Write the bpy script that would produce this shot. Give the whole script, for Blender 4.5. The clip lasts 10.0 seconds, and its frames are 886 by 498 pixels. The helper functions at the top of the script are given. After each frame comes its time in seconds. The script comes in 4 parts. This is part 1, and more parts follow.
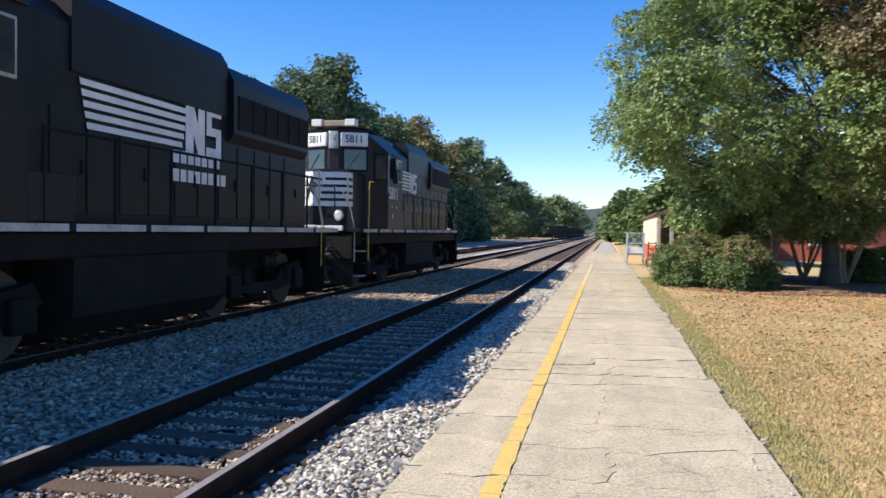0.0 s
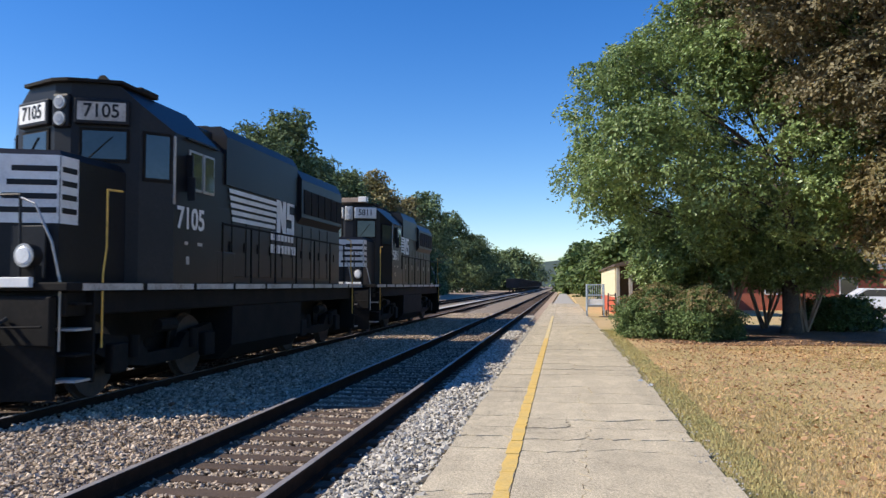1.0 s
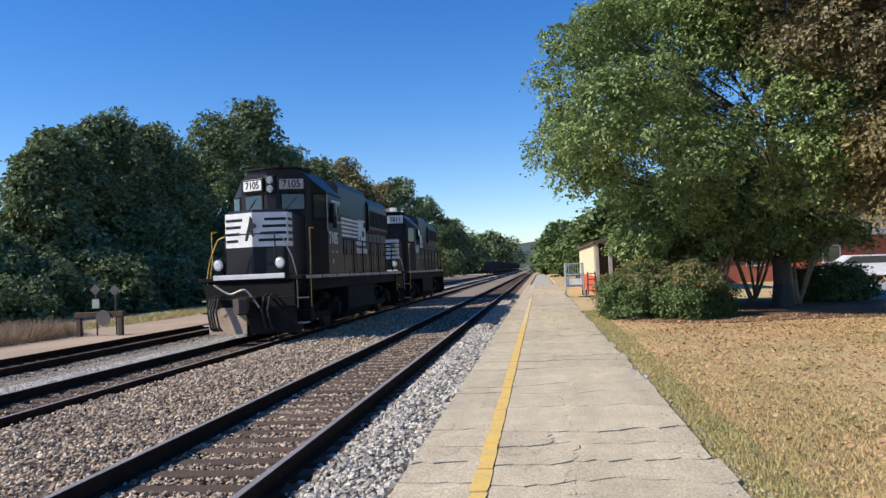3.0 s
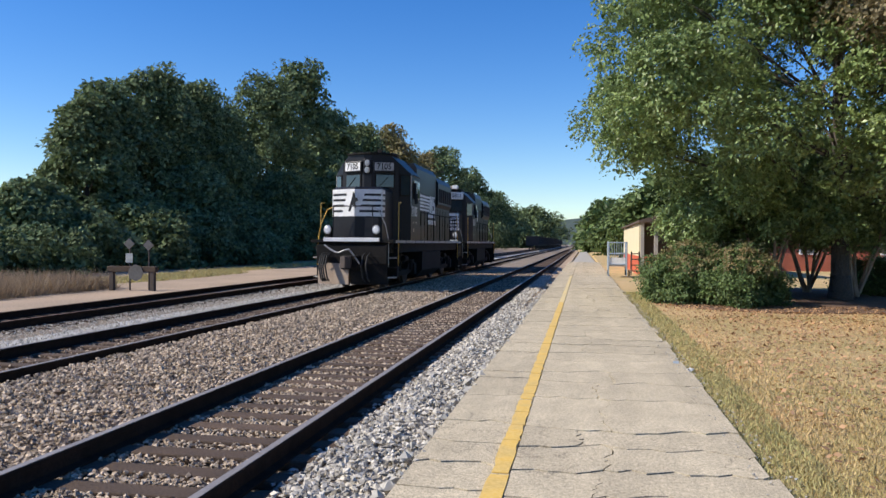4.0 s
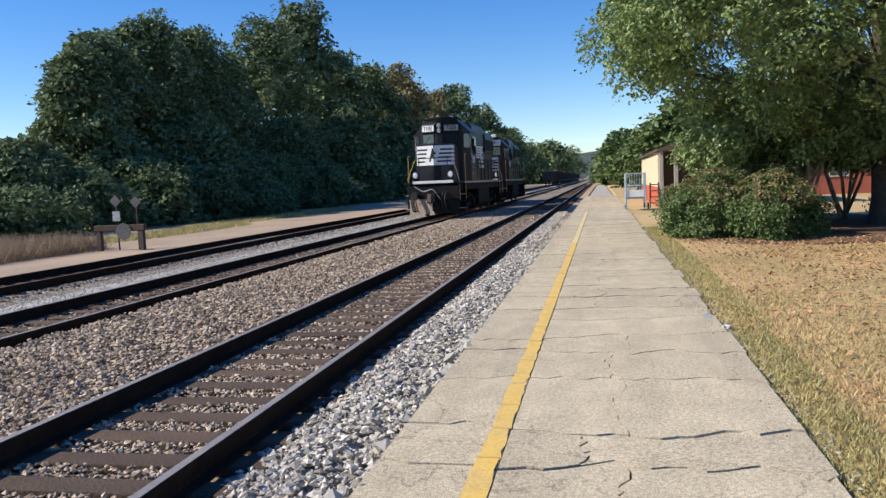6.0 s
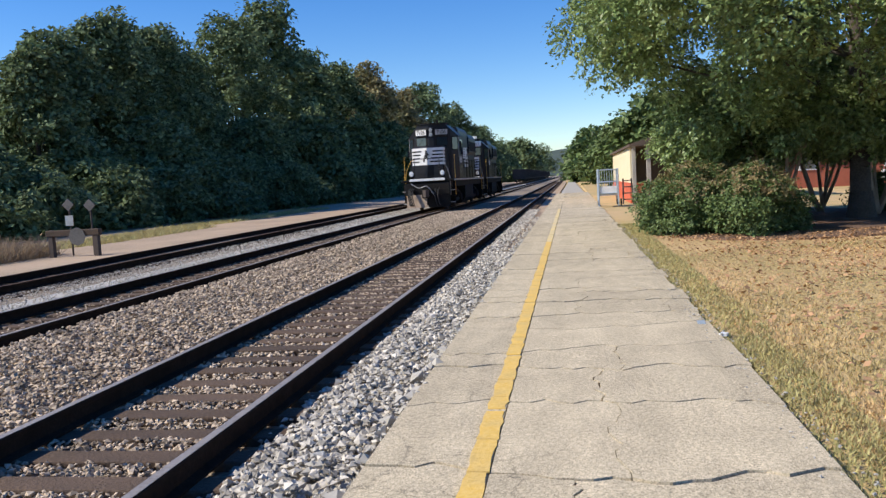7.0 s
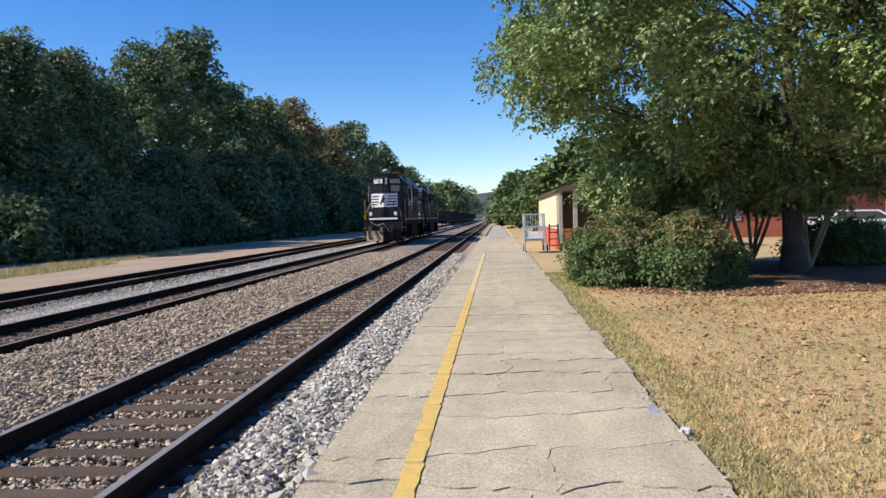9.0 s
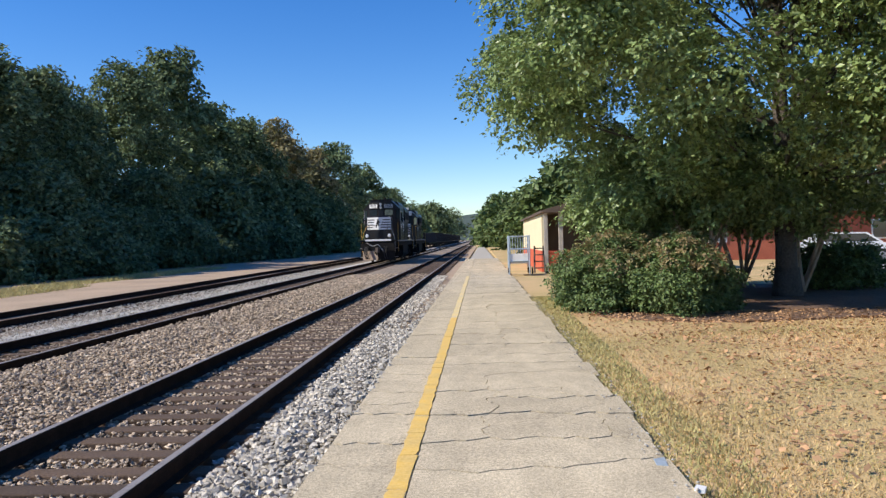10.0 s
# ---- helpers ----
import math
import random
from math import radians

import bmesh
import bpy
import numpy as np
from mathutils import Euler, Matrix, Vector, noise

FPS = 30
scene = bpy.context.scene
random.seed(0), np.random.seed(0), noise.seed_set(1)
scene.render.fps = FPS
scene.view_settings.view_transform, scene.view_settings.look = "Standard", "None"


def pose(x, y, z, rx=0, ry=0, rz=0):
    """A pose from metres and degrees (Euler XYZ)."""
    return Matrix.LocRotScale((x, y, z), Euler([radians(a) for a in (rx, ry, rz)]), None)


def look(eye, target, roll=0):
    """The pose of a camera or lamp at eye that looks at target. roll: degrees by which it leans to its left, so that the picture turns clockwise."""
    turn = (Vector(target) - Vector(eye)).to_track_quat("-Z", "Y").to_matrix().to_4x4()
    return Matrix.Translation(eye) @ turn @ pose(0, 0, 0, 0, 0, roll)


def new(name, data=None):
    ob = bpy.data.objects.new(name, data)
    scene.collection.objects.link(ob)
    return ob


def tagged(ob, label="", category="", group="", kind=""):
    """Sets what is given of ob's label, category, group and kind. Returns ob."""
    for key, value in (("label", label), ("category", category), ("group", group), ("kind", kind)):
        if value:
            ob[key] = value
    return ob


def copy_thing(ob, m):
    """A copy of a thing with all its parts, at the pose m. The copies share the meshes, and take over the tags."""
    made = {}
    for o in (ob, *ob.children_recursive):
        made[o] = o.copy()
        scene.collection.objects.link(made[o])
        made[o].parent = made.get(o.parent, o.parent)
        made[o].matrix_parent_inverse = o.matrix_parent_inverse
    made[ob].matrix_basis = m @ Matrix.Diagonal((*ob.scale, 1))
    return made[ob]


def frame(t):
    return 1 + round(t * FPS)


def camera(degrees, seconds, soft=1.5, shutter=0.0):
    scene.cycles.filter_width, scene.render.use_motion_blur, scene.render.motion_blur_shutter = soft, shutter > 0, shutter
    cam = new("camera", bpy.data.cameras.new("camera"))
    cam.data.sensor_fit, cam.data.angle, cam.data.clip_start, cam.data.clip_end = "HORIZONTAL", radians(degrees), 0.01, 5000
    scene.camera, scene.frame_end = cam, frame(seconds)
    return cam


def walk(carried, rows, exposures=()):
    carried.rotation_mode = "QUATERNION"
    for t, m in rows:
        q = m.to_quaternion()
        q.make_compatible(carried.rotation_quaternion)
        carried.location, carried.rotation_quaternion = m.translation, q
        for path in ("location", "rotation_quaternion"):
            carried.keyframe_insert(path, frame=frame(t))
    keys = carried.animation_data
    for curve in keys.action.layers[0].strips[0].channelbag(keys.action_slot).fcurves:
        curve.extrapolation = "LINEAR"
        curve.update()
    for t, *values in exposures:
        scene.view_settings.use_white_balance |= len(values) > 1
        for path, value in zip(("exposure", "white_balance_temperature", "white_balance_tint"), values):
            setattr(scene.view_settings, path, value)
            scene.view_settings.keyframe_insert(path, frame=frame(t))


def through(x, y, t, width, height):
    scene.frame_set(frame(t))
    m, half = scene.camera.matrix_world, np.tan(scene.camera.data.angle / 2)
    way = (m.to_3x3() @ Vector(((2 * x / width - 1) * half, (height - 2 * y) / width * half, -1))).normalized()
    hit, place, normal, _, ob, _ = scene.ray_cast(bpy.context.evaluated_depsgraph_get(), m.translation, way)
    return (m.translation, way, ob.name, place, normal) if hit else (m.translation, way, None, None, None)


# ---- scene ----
cam = camera(58.7, 10.0, soft=1.4, shutter=0.2)
PATH = [
    (0, (2.423, 0.46, 1.618), (1.994, 2.536, 1.569), 0.8),
    (0.5, (2.282, 0.727, 1.602), (2.048, 2.833, 1.624), 0.6),
    (1, (2.239, 1.112, 1.617), (1.923, 3.205, 1.714), 0),
    (1.5, (2.255, 1.473, 1.566), (1.959, 3.571, 1.637), -0.3),
    (2, (2.226, 1.972, 1.571), (1.961, 4.075, 1.561), -1.5),
    (2.2, (2.264, 2.183, 1.569), (2.017, 4.288, 1.529), -2.4),
    (3.3, (2.277, 3.309, 1.614), (2.007, 5.41, 1.693), -2.8),
    (3.5, (2.29, 3.5, 1.605), (1.969, 5.595, 1.673), -2),
    (4, (2.308, 3.942, 1.583), (1.937, 6.029, 1.565), 0.4),
    (4.5, (2.305, 4.466, 1.571), (1.927, 6.543, 1.383), 1.1),
    (5, (2.366, 4.902, 1.572), (1.942, 6.97, 1.367), 0.5),
    (5.5, (2.392, 5.292, 1.583), (1.969, 7.362, 1.415), -2),
    (5.7, (2.449, 5.488, 1.6), (2.008, 7.555, 1.43), -2.3),
    (6.8, (2.317, 6.535, 1.547), (1.982, 8.62, 1.358), -3.2),
    (7, (2.315, 6.658, 1.557), (1.968, 8.741, 1.374), -3.2),
    (7.5, (2.329, 7.091, 1.571), (2.0, 9.177, 1.382), -1.7),
    (8, (2.309, 7.526, 1.579), (2.049, 9.623, 1.409), -1.6),
    (8.5, (2.337, 7.995, 1.583), (2.083, 10.094, 1.45), -2.1),
    (9, (2.33, 8.355, 1.583), (2.184, 10.469, 1.5), -1.6),
    (9.5, (2.287, 8.788, 1.585), (2.17, 10.905, 1.556), -1.5),
    (10, (2.33, 9.14, 1.59), (2.228, 11.258, 1.564), -1.5),
]
walk(cam, [(t, look(eye, target, roll)) for t, eye, target, roll in PATH], [(0, 0.58), (0.5, 0.36), (1.0, 0.28), (2.2, 0.27), (4.5, 0.20), (10, 0.27)])

# ---- light ----
SUN_EL, SUN_AZ = radians(39.5), radians(-109)      # azimuth from +y, towards +x
world = bpy.data.worlds.new("world")
scene.world = world
world.use_nodes = True
wn = world.node_tree
sky = wn.nodes.new("ShaderNodeTexSky")
sky.sky_type, sky.sun_disc = "NISHITA", False
sky.sun_elevation, sky.sun_rotation = SUN_EL, SUN_AZ
sky.air_density, sky.dust_density, sky.ozone_density = 1.0, 0.15, 4.0
sky.altitude = 300
wn.nodes["Background"].inputs[1].default_value = 0.14
vivid = wn.nodes.new("ShaderNodeHueSaturation")
vivid.inputs["Saturation"].default_value = 1.33
vivid.inputs["Hue"].default_value = 0.512
wn.links.new(sky.outputs[0], vivid.inputs["Color"])
wn.links.new(vivid.outputs[0], wn.nodes["Background"].inputs[0])
lamp = bpy.data.lights.new("sun", "SUN")
lamp.energy, lamp.angle, lamp.color = 5.0, radians(0.55), (1.0, 0.915, 0.78)
sun = new("sun", lamp)
to_sun = Vector((math.sin(SUN_AZ) * math.cos(SUN_EL), math.cos(SUN_AZ) * math.cos(SUN_EL), math.sin(SUN_EL)))
sun.matrix_world = look(to_sun * 60, (0, 0, 0))


# ---- materials ----
def rgb(c):
    return (c[0], c[1], c[2], 1.0)


def mat(name, a, b=None, c=None, scale=6.0, fine=60.0, rough=0.8, metal=0.0, bump=0.3, dist=0.01, island=0.0, obj=0.0, spec=0.5, through=0.0):
    """Two tones mixed by a coarse noise, a third by a fine one; brightness varied by island or by object."""
    m = bpy.data.materials.new(name)
    m.use_nodes = True
    nt = m.node_tree
    N, L = nt.nodes, nt.links
    p = N["Principled BSDF"]
    b, c = b or tuple(v * 0.7 for v in a), c or tuple(v * 1.15 for v in a)
    geo = N.new("ShaderNodeTexCoord")
    n1, n2 = N.new("ShaderNodeTexNoise"), N.new("ShaderNodeTexNoise")
    for n, sc in ((n1, scale), (n2, fine)):
        n.inputs["Scale"].default_value = sc
        n.inputs["Detail"].default_value = 5
        L.new(geo.outputs["Object"], n.inputs["Vector"])
    r1, r2 = N.new("ShaderNodeMapRange"), N.new("ShaderNodeMapRange")
    for r, n in ((r1, n1), (r2, n2)):
        r.inputs[1].default_value, r.inputs[2].default_value = 0.36, 0.64
        L.new(n.outputs[0], r.inputs[0])
    m1, m2 = N.new("ShaderNodeMix"), N.new("ShaderNodeMix")
    m1.data_type = m2.data_type = "RGBA"
    m1.inputs[6].default_value, m1.inputs[7].default_value = rgb(a), rgb(b)
    L.new(r1.outputs[0], m1.inputs[0])
    k = N.new("ShaderNodeMath")
    k.operation = "MULTIPLY"
    k.inputs[1].default_value = 0.55
    L.new(r2.outputs[0], k.inputs[0])
    L.new(k.outputs[0], m2.inputs[0])
    L.new(m1.outputs[2], m2.inputs[6])
    m2.inputs[7].default_value = rgb(c)
    out = m2.outputs[2]
    if island or obj:
        src = N.new("ShaderNodeNewGeometry").outputs["Random Per Island"] if island else N.new("ShaderNodeObjectInfo").outputs["Random"]
        amount = island or obj
        rr = N.new("ShaderNodeMapRange")
        rr.inputs[3].default_value, rr.inputs[4].default_value = 1 - amount, 1 + amount
        L.new(src, rr.inputs[0])
        hs = N.new("ShaderNodeHueSaturation")
        L.new(rr.outputs[0], hs.inputs["Value"])
        L.new(out, hs.inputs["Color"])
        out = hs.outputs[0]
    L.new(out, p.inputs["Base Color"])
    p.inputs["Roughness"].default_value, p.inputs["Metallic"].default_value = rough, metal
    p.inputs["Specular IOR Level"].default_value = spec
    if bump:
        bp = N.new("ShaderNodeBump")
        bp.inputs["Strength"].default_value, bp.inputs["Distance"].default_value = bump, dist
        L.new(n2.outputs[0], bp.inputs["Height"])
        L.new(bp.outputs[0], p.inputs["Normal"])
    if through:
        t = N.new("ShaderNodeBsdfTranslucent")
        L.new(out, t.inputs["Color"])
        ms = N.new("ShaderNodeMixShader")
        ms.inputs[0].default_value = through
        L.new(p.outputs[0], ms.inputs[1])
        L.new(t.outputs[0], ms.inputs[2])
        L.new(ms.outputs[0], N["Material Output"].inputs["Surface"])
    return m


M = {}
M["earth"] = mat("earth", (0.40, 0.29, 0.195), (0.29, 0.215, 0.145), (0.50, 0.375, 0.265), 0.35, 14, 0.95, dist=0.03)
M["ballast_bed"] = mat("ballast_bed", (0.25, 0.195, 0.14), (0.17, 0.13, 0.093), (0.40, 0.33, 0.255), 1.2, 22, 0.9, bump=1.0, dist=0.05)
M["white_bed"] = mat("white_bed", (0.50, 0.48, 0.45), (0.40, 0.38, 0.35), (0.62, 0.60, 0.57), 1.5, 26, 0.9, bump=1.0, dist=0.04)
M["stone_white"] = mat("stone_white", (0.46, 0.42, 0.355), (0.32, 0.29, 0.245), (0.60, 0.56, 0.485), 9, 60, 0.9, island=0.5, spec=0.2)
M["stone_brown"] = mat("stone_brown", (0.43, 0.34, 0.245), (0.27, 0.20, 0.14), (0.57, 0.475, 0.365), 3, 60, 0.9, island=0.62, spec=0.2)
M["tie"] = mat("tie", (0.088, 0.055, 0.035), (0.058, 0.038, 0.026), (0.135, 0.09, 0.06), 3, 40, 0.9, bump=0.8, dist=0.015, obj=0.25)
M["rail_side"] = mat("rail_side", (0.034, 0.022, 0.016), (0.050, 0.031, 0.022), (0.022, 0.016, 0.013), 5, 40, 0.95, bump=0.4, spec=0.03)
M["rail_top"] = mat("rail_top", (0.34, 0.30, 0.27), (0.25, 0.22, 0.20), (0.42, 0.38, 0.35), 3, 30, 0.55, metal=0.35, bump=0.05)
M["rail_rust"] = mat("rail_rust", (0.16, 0.085, 0.05), (0.10, 0.06, 0.04), (0.2, 0.12, 0.08), 4, 40, 0.85)
M["yellow"] = mat("yellow", (0.72, 0.45, 0.085), (0.58, 0.39, 0.12), (0.78, 0.56, 0.20), 5, 45, 0.8, bump=0.5)
M["yellow_faded"] = mat("yellow_faded", (0.70, 0.52, 0.20), (0.55, 0.46, 0.28), (0.72, 0.6, 0.36), 2.5, 30, 0.85, bump=0.4)
M["black_paint"] = mat("black_paint", (0.010, 0.011, 0.015), (0.017, 0.017, 0.020), (0.008, 0.008, 0.011), 1.2, 25, 0.42, bump=0.08, spec=0.25)
# grimy black running gear; also the painted shade on the right plough plates
M["black_grime_shade"] = mat("black_grime_shade", (0.009, 0.0085, 0.0085), (0.019, 0.016, 0.014), (0.007, 0.007, 0.007), 2.0, 18, 0.8, spec=0.2)
M["tan_dust"] = mat("tan_dust", (0.36, 0.27, 0.20), (0.20, 0.15, 0.12), (0.42, 0.33, 0.26), 2.5, 20, 0.85)
M["white_paint"] = mat("white_paint", (0.78, 0.78, 0.77), (0.62, 0.61, 0.60), (0.82, 0.82, 0.81), 3, 30, 0.5, bump=0.05)
# grimy white trim; also the painted shade on the lead's right number panel
M["grime_shade_white"] = mat("grime_shade_white", (0.50, 0.47, 0.43), (0.26, 0.23, 0.20), (0.6, 0.57, 0.53), 2.2, 20, 0.6, bump=0.05)
M["rail_yellow"] = mat("rail_yellow", (0.72, 0.40, 0.05), (0.55, 0.32, 0.06), (0.75, 0.5, 0.12), 4, 40, 0.5)
M["steel"] = mat("steel", (0.45, 0.44, 0.42), (0.33, 0.32, 0.31), (0.52, 0.51, 0.5), 6, 50, 0.45, metal=0.7)
M["hose"] = mat("hose", (0.02, 0.02, 0.02), None, None, 8, 50, 0.7)
M["glass"] = mat("glass", (0.02, 0.03, 0.04), (0.03, 0.04, 0.05), (0.02, 0.03, 0.035), 2, 10, 0.06, bump=0.0, spec=0.9)
M["rust_dark"] = mat("rust_dark", (0.07, 0.055, 0.048), (0.045, 0.038, 0.035), (0.1, 0.07, 0.055), 0.8, 12, 0.85)
M["bark"] = mat("bark", (0.085, 0.070, 0.058), (0.055, 0.045, 0.038), (0.13, 0.11, 0.09), 3, 22, 0.95, bump=1.0, dist=0.04)
M["pale_bark"] = mat("pale_bark", (0.34, 0.25, 0.18), (0.24, 0.17, 0.12), (0.42, 0.34, 0.26), 4, 30, 0.8)
M["leaf_oak"] = mat("leaf_oak", (0.21, 0.29, 0.10), (0.15, 0.22, 0.075), (0.29, 0.35, 0.14), 0.5, 3, 0.38, bump=0, island=0.42, spec=0.35, through=0.25)
M["leaf_brown"] = mat("leaf_brown", (0.20, 0.175, 0.10), (0.15, 0.135, 0.075), (0.27, 0.22, 0.13), 0.5, 3, 0.5, bump=0, island=0.4, spec=0.25, through=0.2)
M["leaf_dark"] = mat("leaf_dark", (0.155, 0.21, 0.098), (0.10, 0.145, 0.068), (0.215, 0.26, 0.13), 0.25, 2, 0.65, bump=0, island=0.5, spec=0.12, through=0.2)
M["leaf_autumn"] = mat("leaf_autumn", (0.27, 0.225, 0.095), (0.17, 0.185, 0.075), (0.33, 0.26, 0.12), 0.25, 2, 0.6, bump=0, island=0.4, through=0.25)
M["leaf_bush"] = mat("leaf_bush", (0.12, 0.185, 0.06), (0.08, 0.135, 0.045), (0.18, 0.215, 0.085), 1.2, 6, 0.5, bump=0, island=0.45, spec=0.25, through=0.2)
M["leaf_yellow"] = mat("leaf_yellow", (0.25, 0.20, 0.09), (0.15, 0.15, 0.06), (0.32, 0.22, 0.11), 0.6, 3, 0.6, bump=0, island=0.4, through=0.25)
M["grass_dry"] = mat("grass_dry", (0.54, 0.37, 0.18), (0.33, 0.27, 0.10), (0.66, 0.47, 0.25), 0.42, 34, 0.95, bump=0.8, dist=0.03)
M["blade"] = mat("blade", (0.60, 0.42, 0.21), (0.37, 0.31, 0.12), (0.70, 0.52, 0.29), 0.42, 4, 0.8, bump=0, island=0.3, through=0.2)
M["blade_green"] = mat("blade_green", (0.38, 0.35, 0.14), (0.47, 0.39, 0.17), (0.43, 0.39, 0.17), 0.8, 4, 0.8, bump=0, island=0.3, through=0.2)
M["fallen"] = mat("fallen", (0.40, 0.22, 0.11), (0.30, 0.17, 0.085), (0.50, 0.31, 0.16), 2, 8, 0.8, bump=0, island=0.45)
M["concrete_old"] = mat("concrete_old", (0.42, 0.39, 0.34), (0.35, 0.32, 0.27), (0.5, 0.47, 0.41), 1.0, 30, 0.9)
M["brick_red"] = mat("brick_red", (0.36, 0.10, 0.06), (0.28, 0.075, 0.045), (0.42, 0.14, 0.085), 2, 30, 0.8)
M["cream"] = mat("cream", (0.74, 0.65, 0.43), (0.68, 0.59, 0.38), (0.78, 0.7, 0.5), 1.5, 20, 0.7, bump=0.05)
M["red_paint"] = mat("red_paint", (0.58, 0.11, 0.05), (0.48, 0.09, 0.045), (0.62, 0.15, 0.08), 1.5, 20, 0.6, bump=0.05)
M["grey_wood"] = mat("grey_wood", (0.42, 0.38, 0.33), (0.32, 0.28, 0.24), (0.5, 0.46, 0.4), 2, 25, 0.8)
M["roof_grey"] = mat("roof_grey", (0.17, 0.16, 0.155), (0.13, 0.12, 0.115), (0.22, 0.21, 0.2), 1, 20, 0.8)
M["blue_steel"] = mat("blue_steel", (0.33, 0.40, 0.47), (0.25, 0.31, 0.37), (0.42, 0.48, 0.54), 3, 25, 0.5)
M["car_white"] = mat("car_white", (0.75, 0.76, 0.77), (0.7, 0.71, 0.72), None, 1, 10, 0.25, bump=0)
M["asphalt"] = mat("asphalt", (0.30, 0.29, 0.28), (0.25, 0.24, 0.23), (0.36, 0.35, 0.34), 0.5, 30, 0.9)
M["lens_glow"] = mat("lens_glass", (0.75, 0.76, 0.78), None, None, 4, 20, 0.15, bump=0)
M["lens_dim"] = mat("headlight_glass", (0.30, 0.31, 0.33), (0.2, 0.21, 0.23), (0.4, 0.41, 0.42), 9, 40, 0.1, bump=0)
M["dark_grey"] = mat("dark_grey", (0.10, 0.095, 0.09), (0.07, 0.066, 0.062), (0.14, 0.135, 0.13), 3, 25, 0.8)
M["hill"] = mat("hill", (0.055, 0.08, 0.075), (0.04, 0.06, 0.055), (0.075, 0.10, 0.09), 0.02, 0.2, 0.95)


def concrete():
    """Aggregate concrete: warm grey, speckled, stained, with hairline cracks."""
    m = mat("platform_concrete", (0.485, 0.40, 0.265), (0.41, 0.335, 0.22), (0.78, 0.675, 0.49), 0.9, 130, 0.92, bump=0.6, dist=0.004, obj=0.07)
    nt = m.node_tree
    N, L = nt.nodes, nt.links
    p = N["Principled BSDF"]
    col = p.inputs["Base Color"].links[0].from_socket
    geo = N.new("ShaderNodeNewGeometry")
    warp = N.new("ShaderNodeTexNoise")
    warp.inputs["Scale"].default_value = 3.4
    warp.inputs["Roughness"].default_value = 0.68
    warp.inputs["Detail"].default_value = 6
    L.new(geo.outputs["Position"], warp.inputs["Vector"])
    add = N.new("ShaderNodeMixRGB")
    add.blend_type = "ADD"
    add.inputs[0].default_value = 0.36
    L.new(geo.outputs["Position"], add.inputs[1])
    L.new(warp.outputs[1], add.inputs[2])
    v = N.new("ShaderNodeTexVoronoi")
    v.feature = "DISTANCE_TO_EDGE"
    v.inputs["Scale"].default_value = 1.0
    squash = N.new("ShaderNodeVectorMath")
    squash.operation = "MULTIPLY"
    squash.inputs[1].default_value = (0.8, 1.25, 1.0)
    L.new(add.outputs[0], squash.inputs[0])
    L.new(squash.outputs[0], v.inputs["Vector"])
    r = N.new("ShaderNodeMapRange")
    r.inputs[1].default_value, r.inputs[2].default_value = 0.0, 0.006
    r.inputs[3].default_value, r.inputs[4].default_value = 0.4, 1.0
    L.new(v.outputs["Distance"], r.inputs[0])
    patch = N.new("ShaderNodeTexNoise")
    patch.inputs["Scale"].default_value = 0.55
    L.new(geo.outputs["Position"], patch.inputs["Vector"])
    pr = N.new("ShaderNodeMapRange")
    pr.inputs[1].default_value, pr.inputs[2].default_value = 0.42, 0.54
    L.new(patch.outputs[0], pr.inputs[0])
    mx = N.new("ShaderNodeMix")
    mx.data_type = "FLOAT"
    L.new(pr.outputs[0], mx.inputs[0])
    mx.inputs[2].default_value = 1.0
    L.new(r.outputs[0], mx.inputs[3])
    mul = N.new("ShaderNodeMixRGB")
    mul.blend_type = "MULTIPLY"
    mul.inputs[0].default_value = 1.0
    L.new(col, mul.inputs[1])
    L.new(mx.outputs[0], mul.inputs[2])
    # broad worn streaks along the way, dark aggregate grains and pale scuffs
    out = mul.outputs[0]
    for scale, stretch, low, high, dark, light in ((1.0, (2.2, 0.06, 1.0), 0.35, 0.66, 0.92, 1.06), (5.0, (1.0, 0.5, 1.0), 0.42, 0.60, 0.93, 1.05), (38.0, (1.0, 1.0, 1.0), 0.40, 0.60, 0.84, 1.10), (120.0, (1.0, 1.0, 1.0), 0.36, 0.48, 0.50, 1.06)):
        st = N.new("ShaderNodeVectorMath")
        st.operation = "MULTIPLY"
        st.inputs[1].default_value = stretch
        L.new(geo.outputs["Position"], st.inputs[0])
        ns = N.new("ShaderNodeTexNoise")
        ns.inputs["Scale"].default_value = scale
        ns.inputs["Detail"].default_value = 4
        L.new(st.outputs[0], ns.inputs["Vector"])
        mr = N.new("ShaderNodeMapRange")
        mr.inputs[1].default_value, mr.inputs[2].default_value = low, high
        mr.inputs[3].default_value, mr.inputs[4].default_value = dark, light
        L.new(ns.outputs[0], mr.inputs[0])
        mm = N.new("ShaderNodeMixRGB")
        mm.blend_type = "MULTIPLY"
        mm.inputs[0].default_value = 1.0
        L.new(out, mm.inputs[1])
        L.new(mr.outputs[0], mm.inputs[2])
        out = mm.outputs[0]
    L.new(out, p.inputs["Base Color"])
    return m


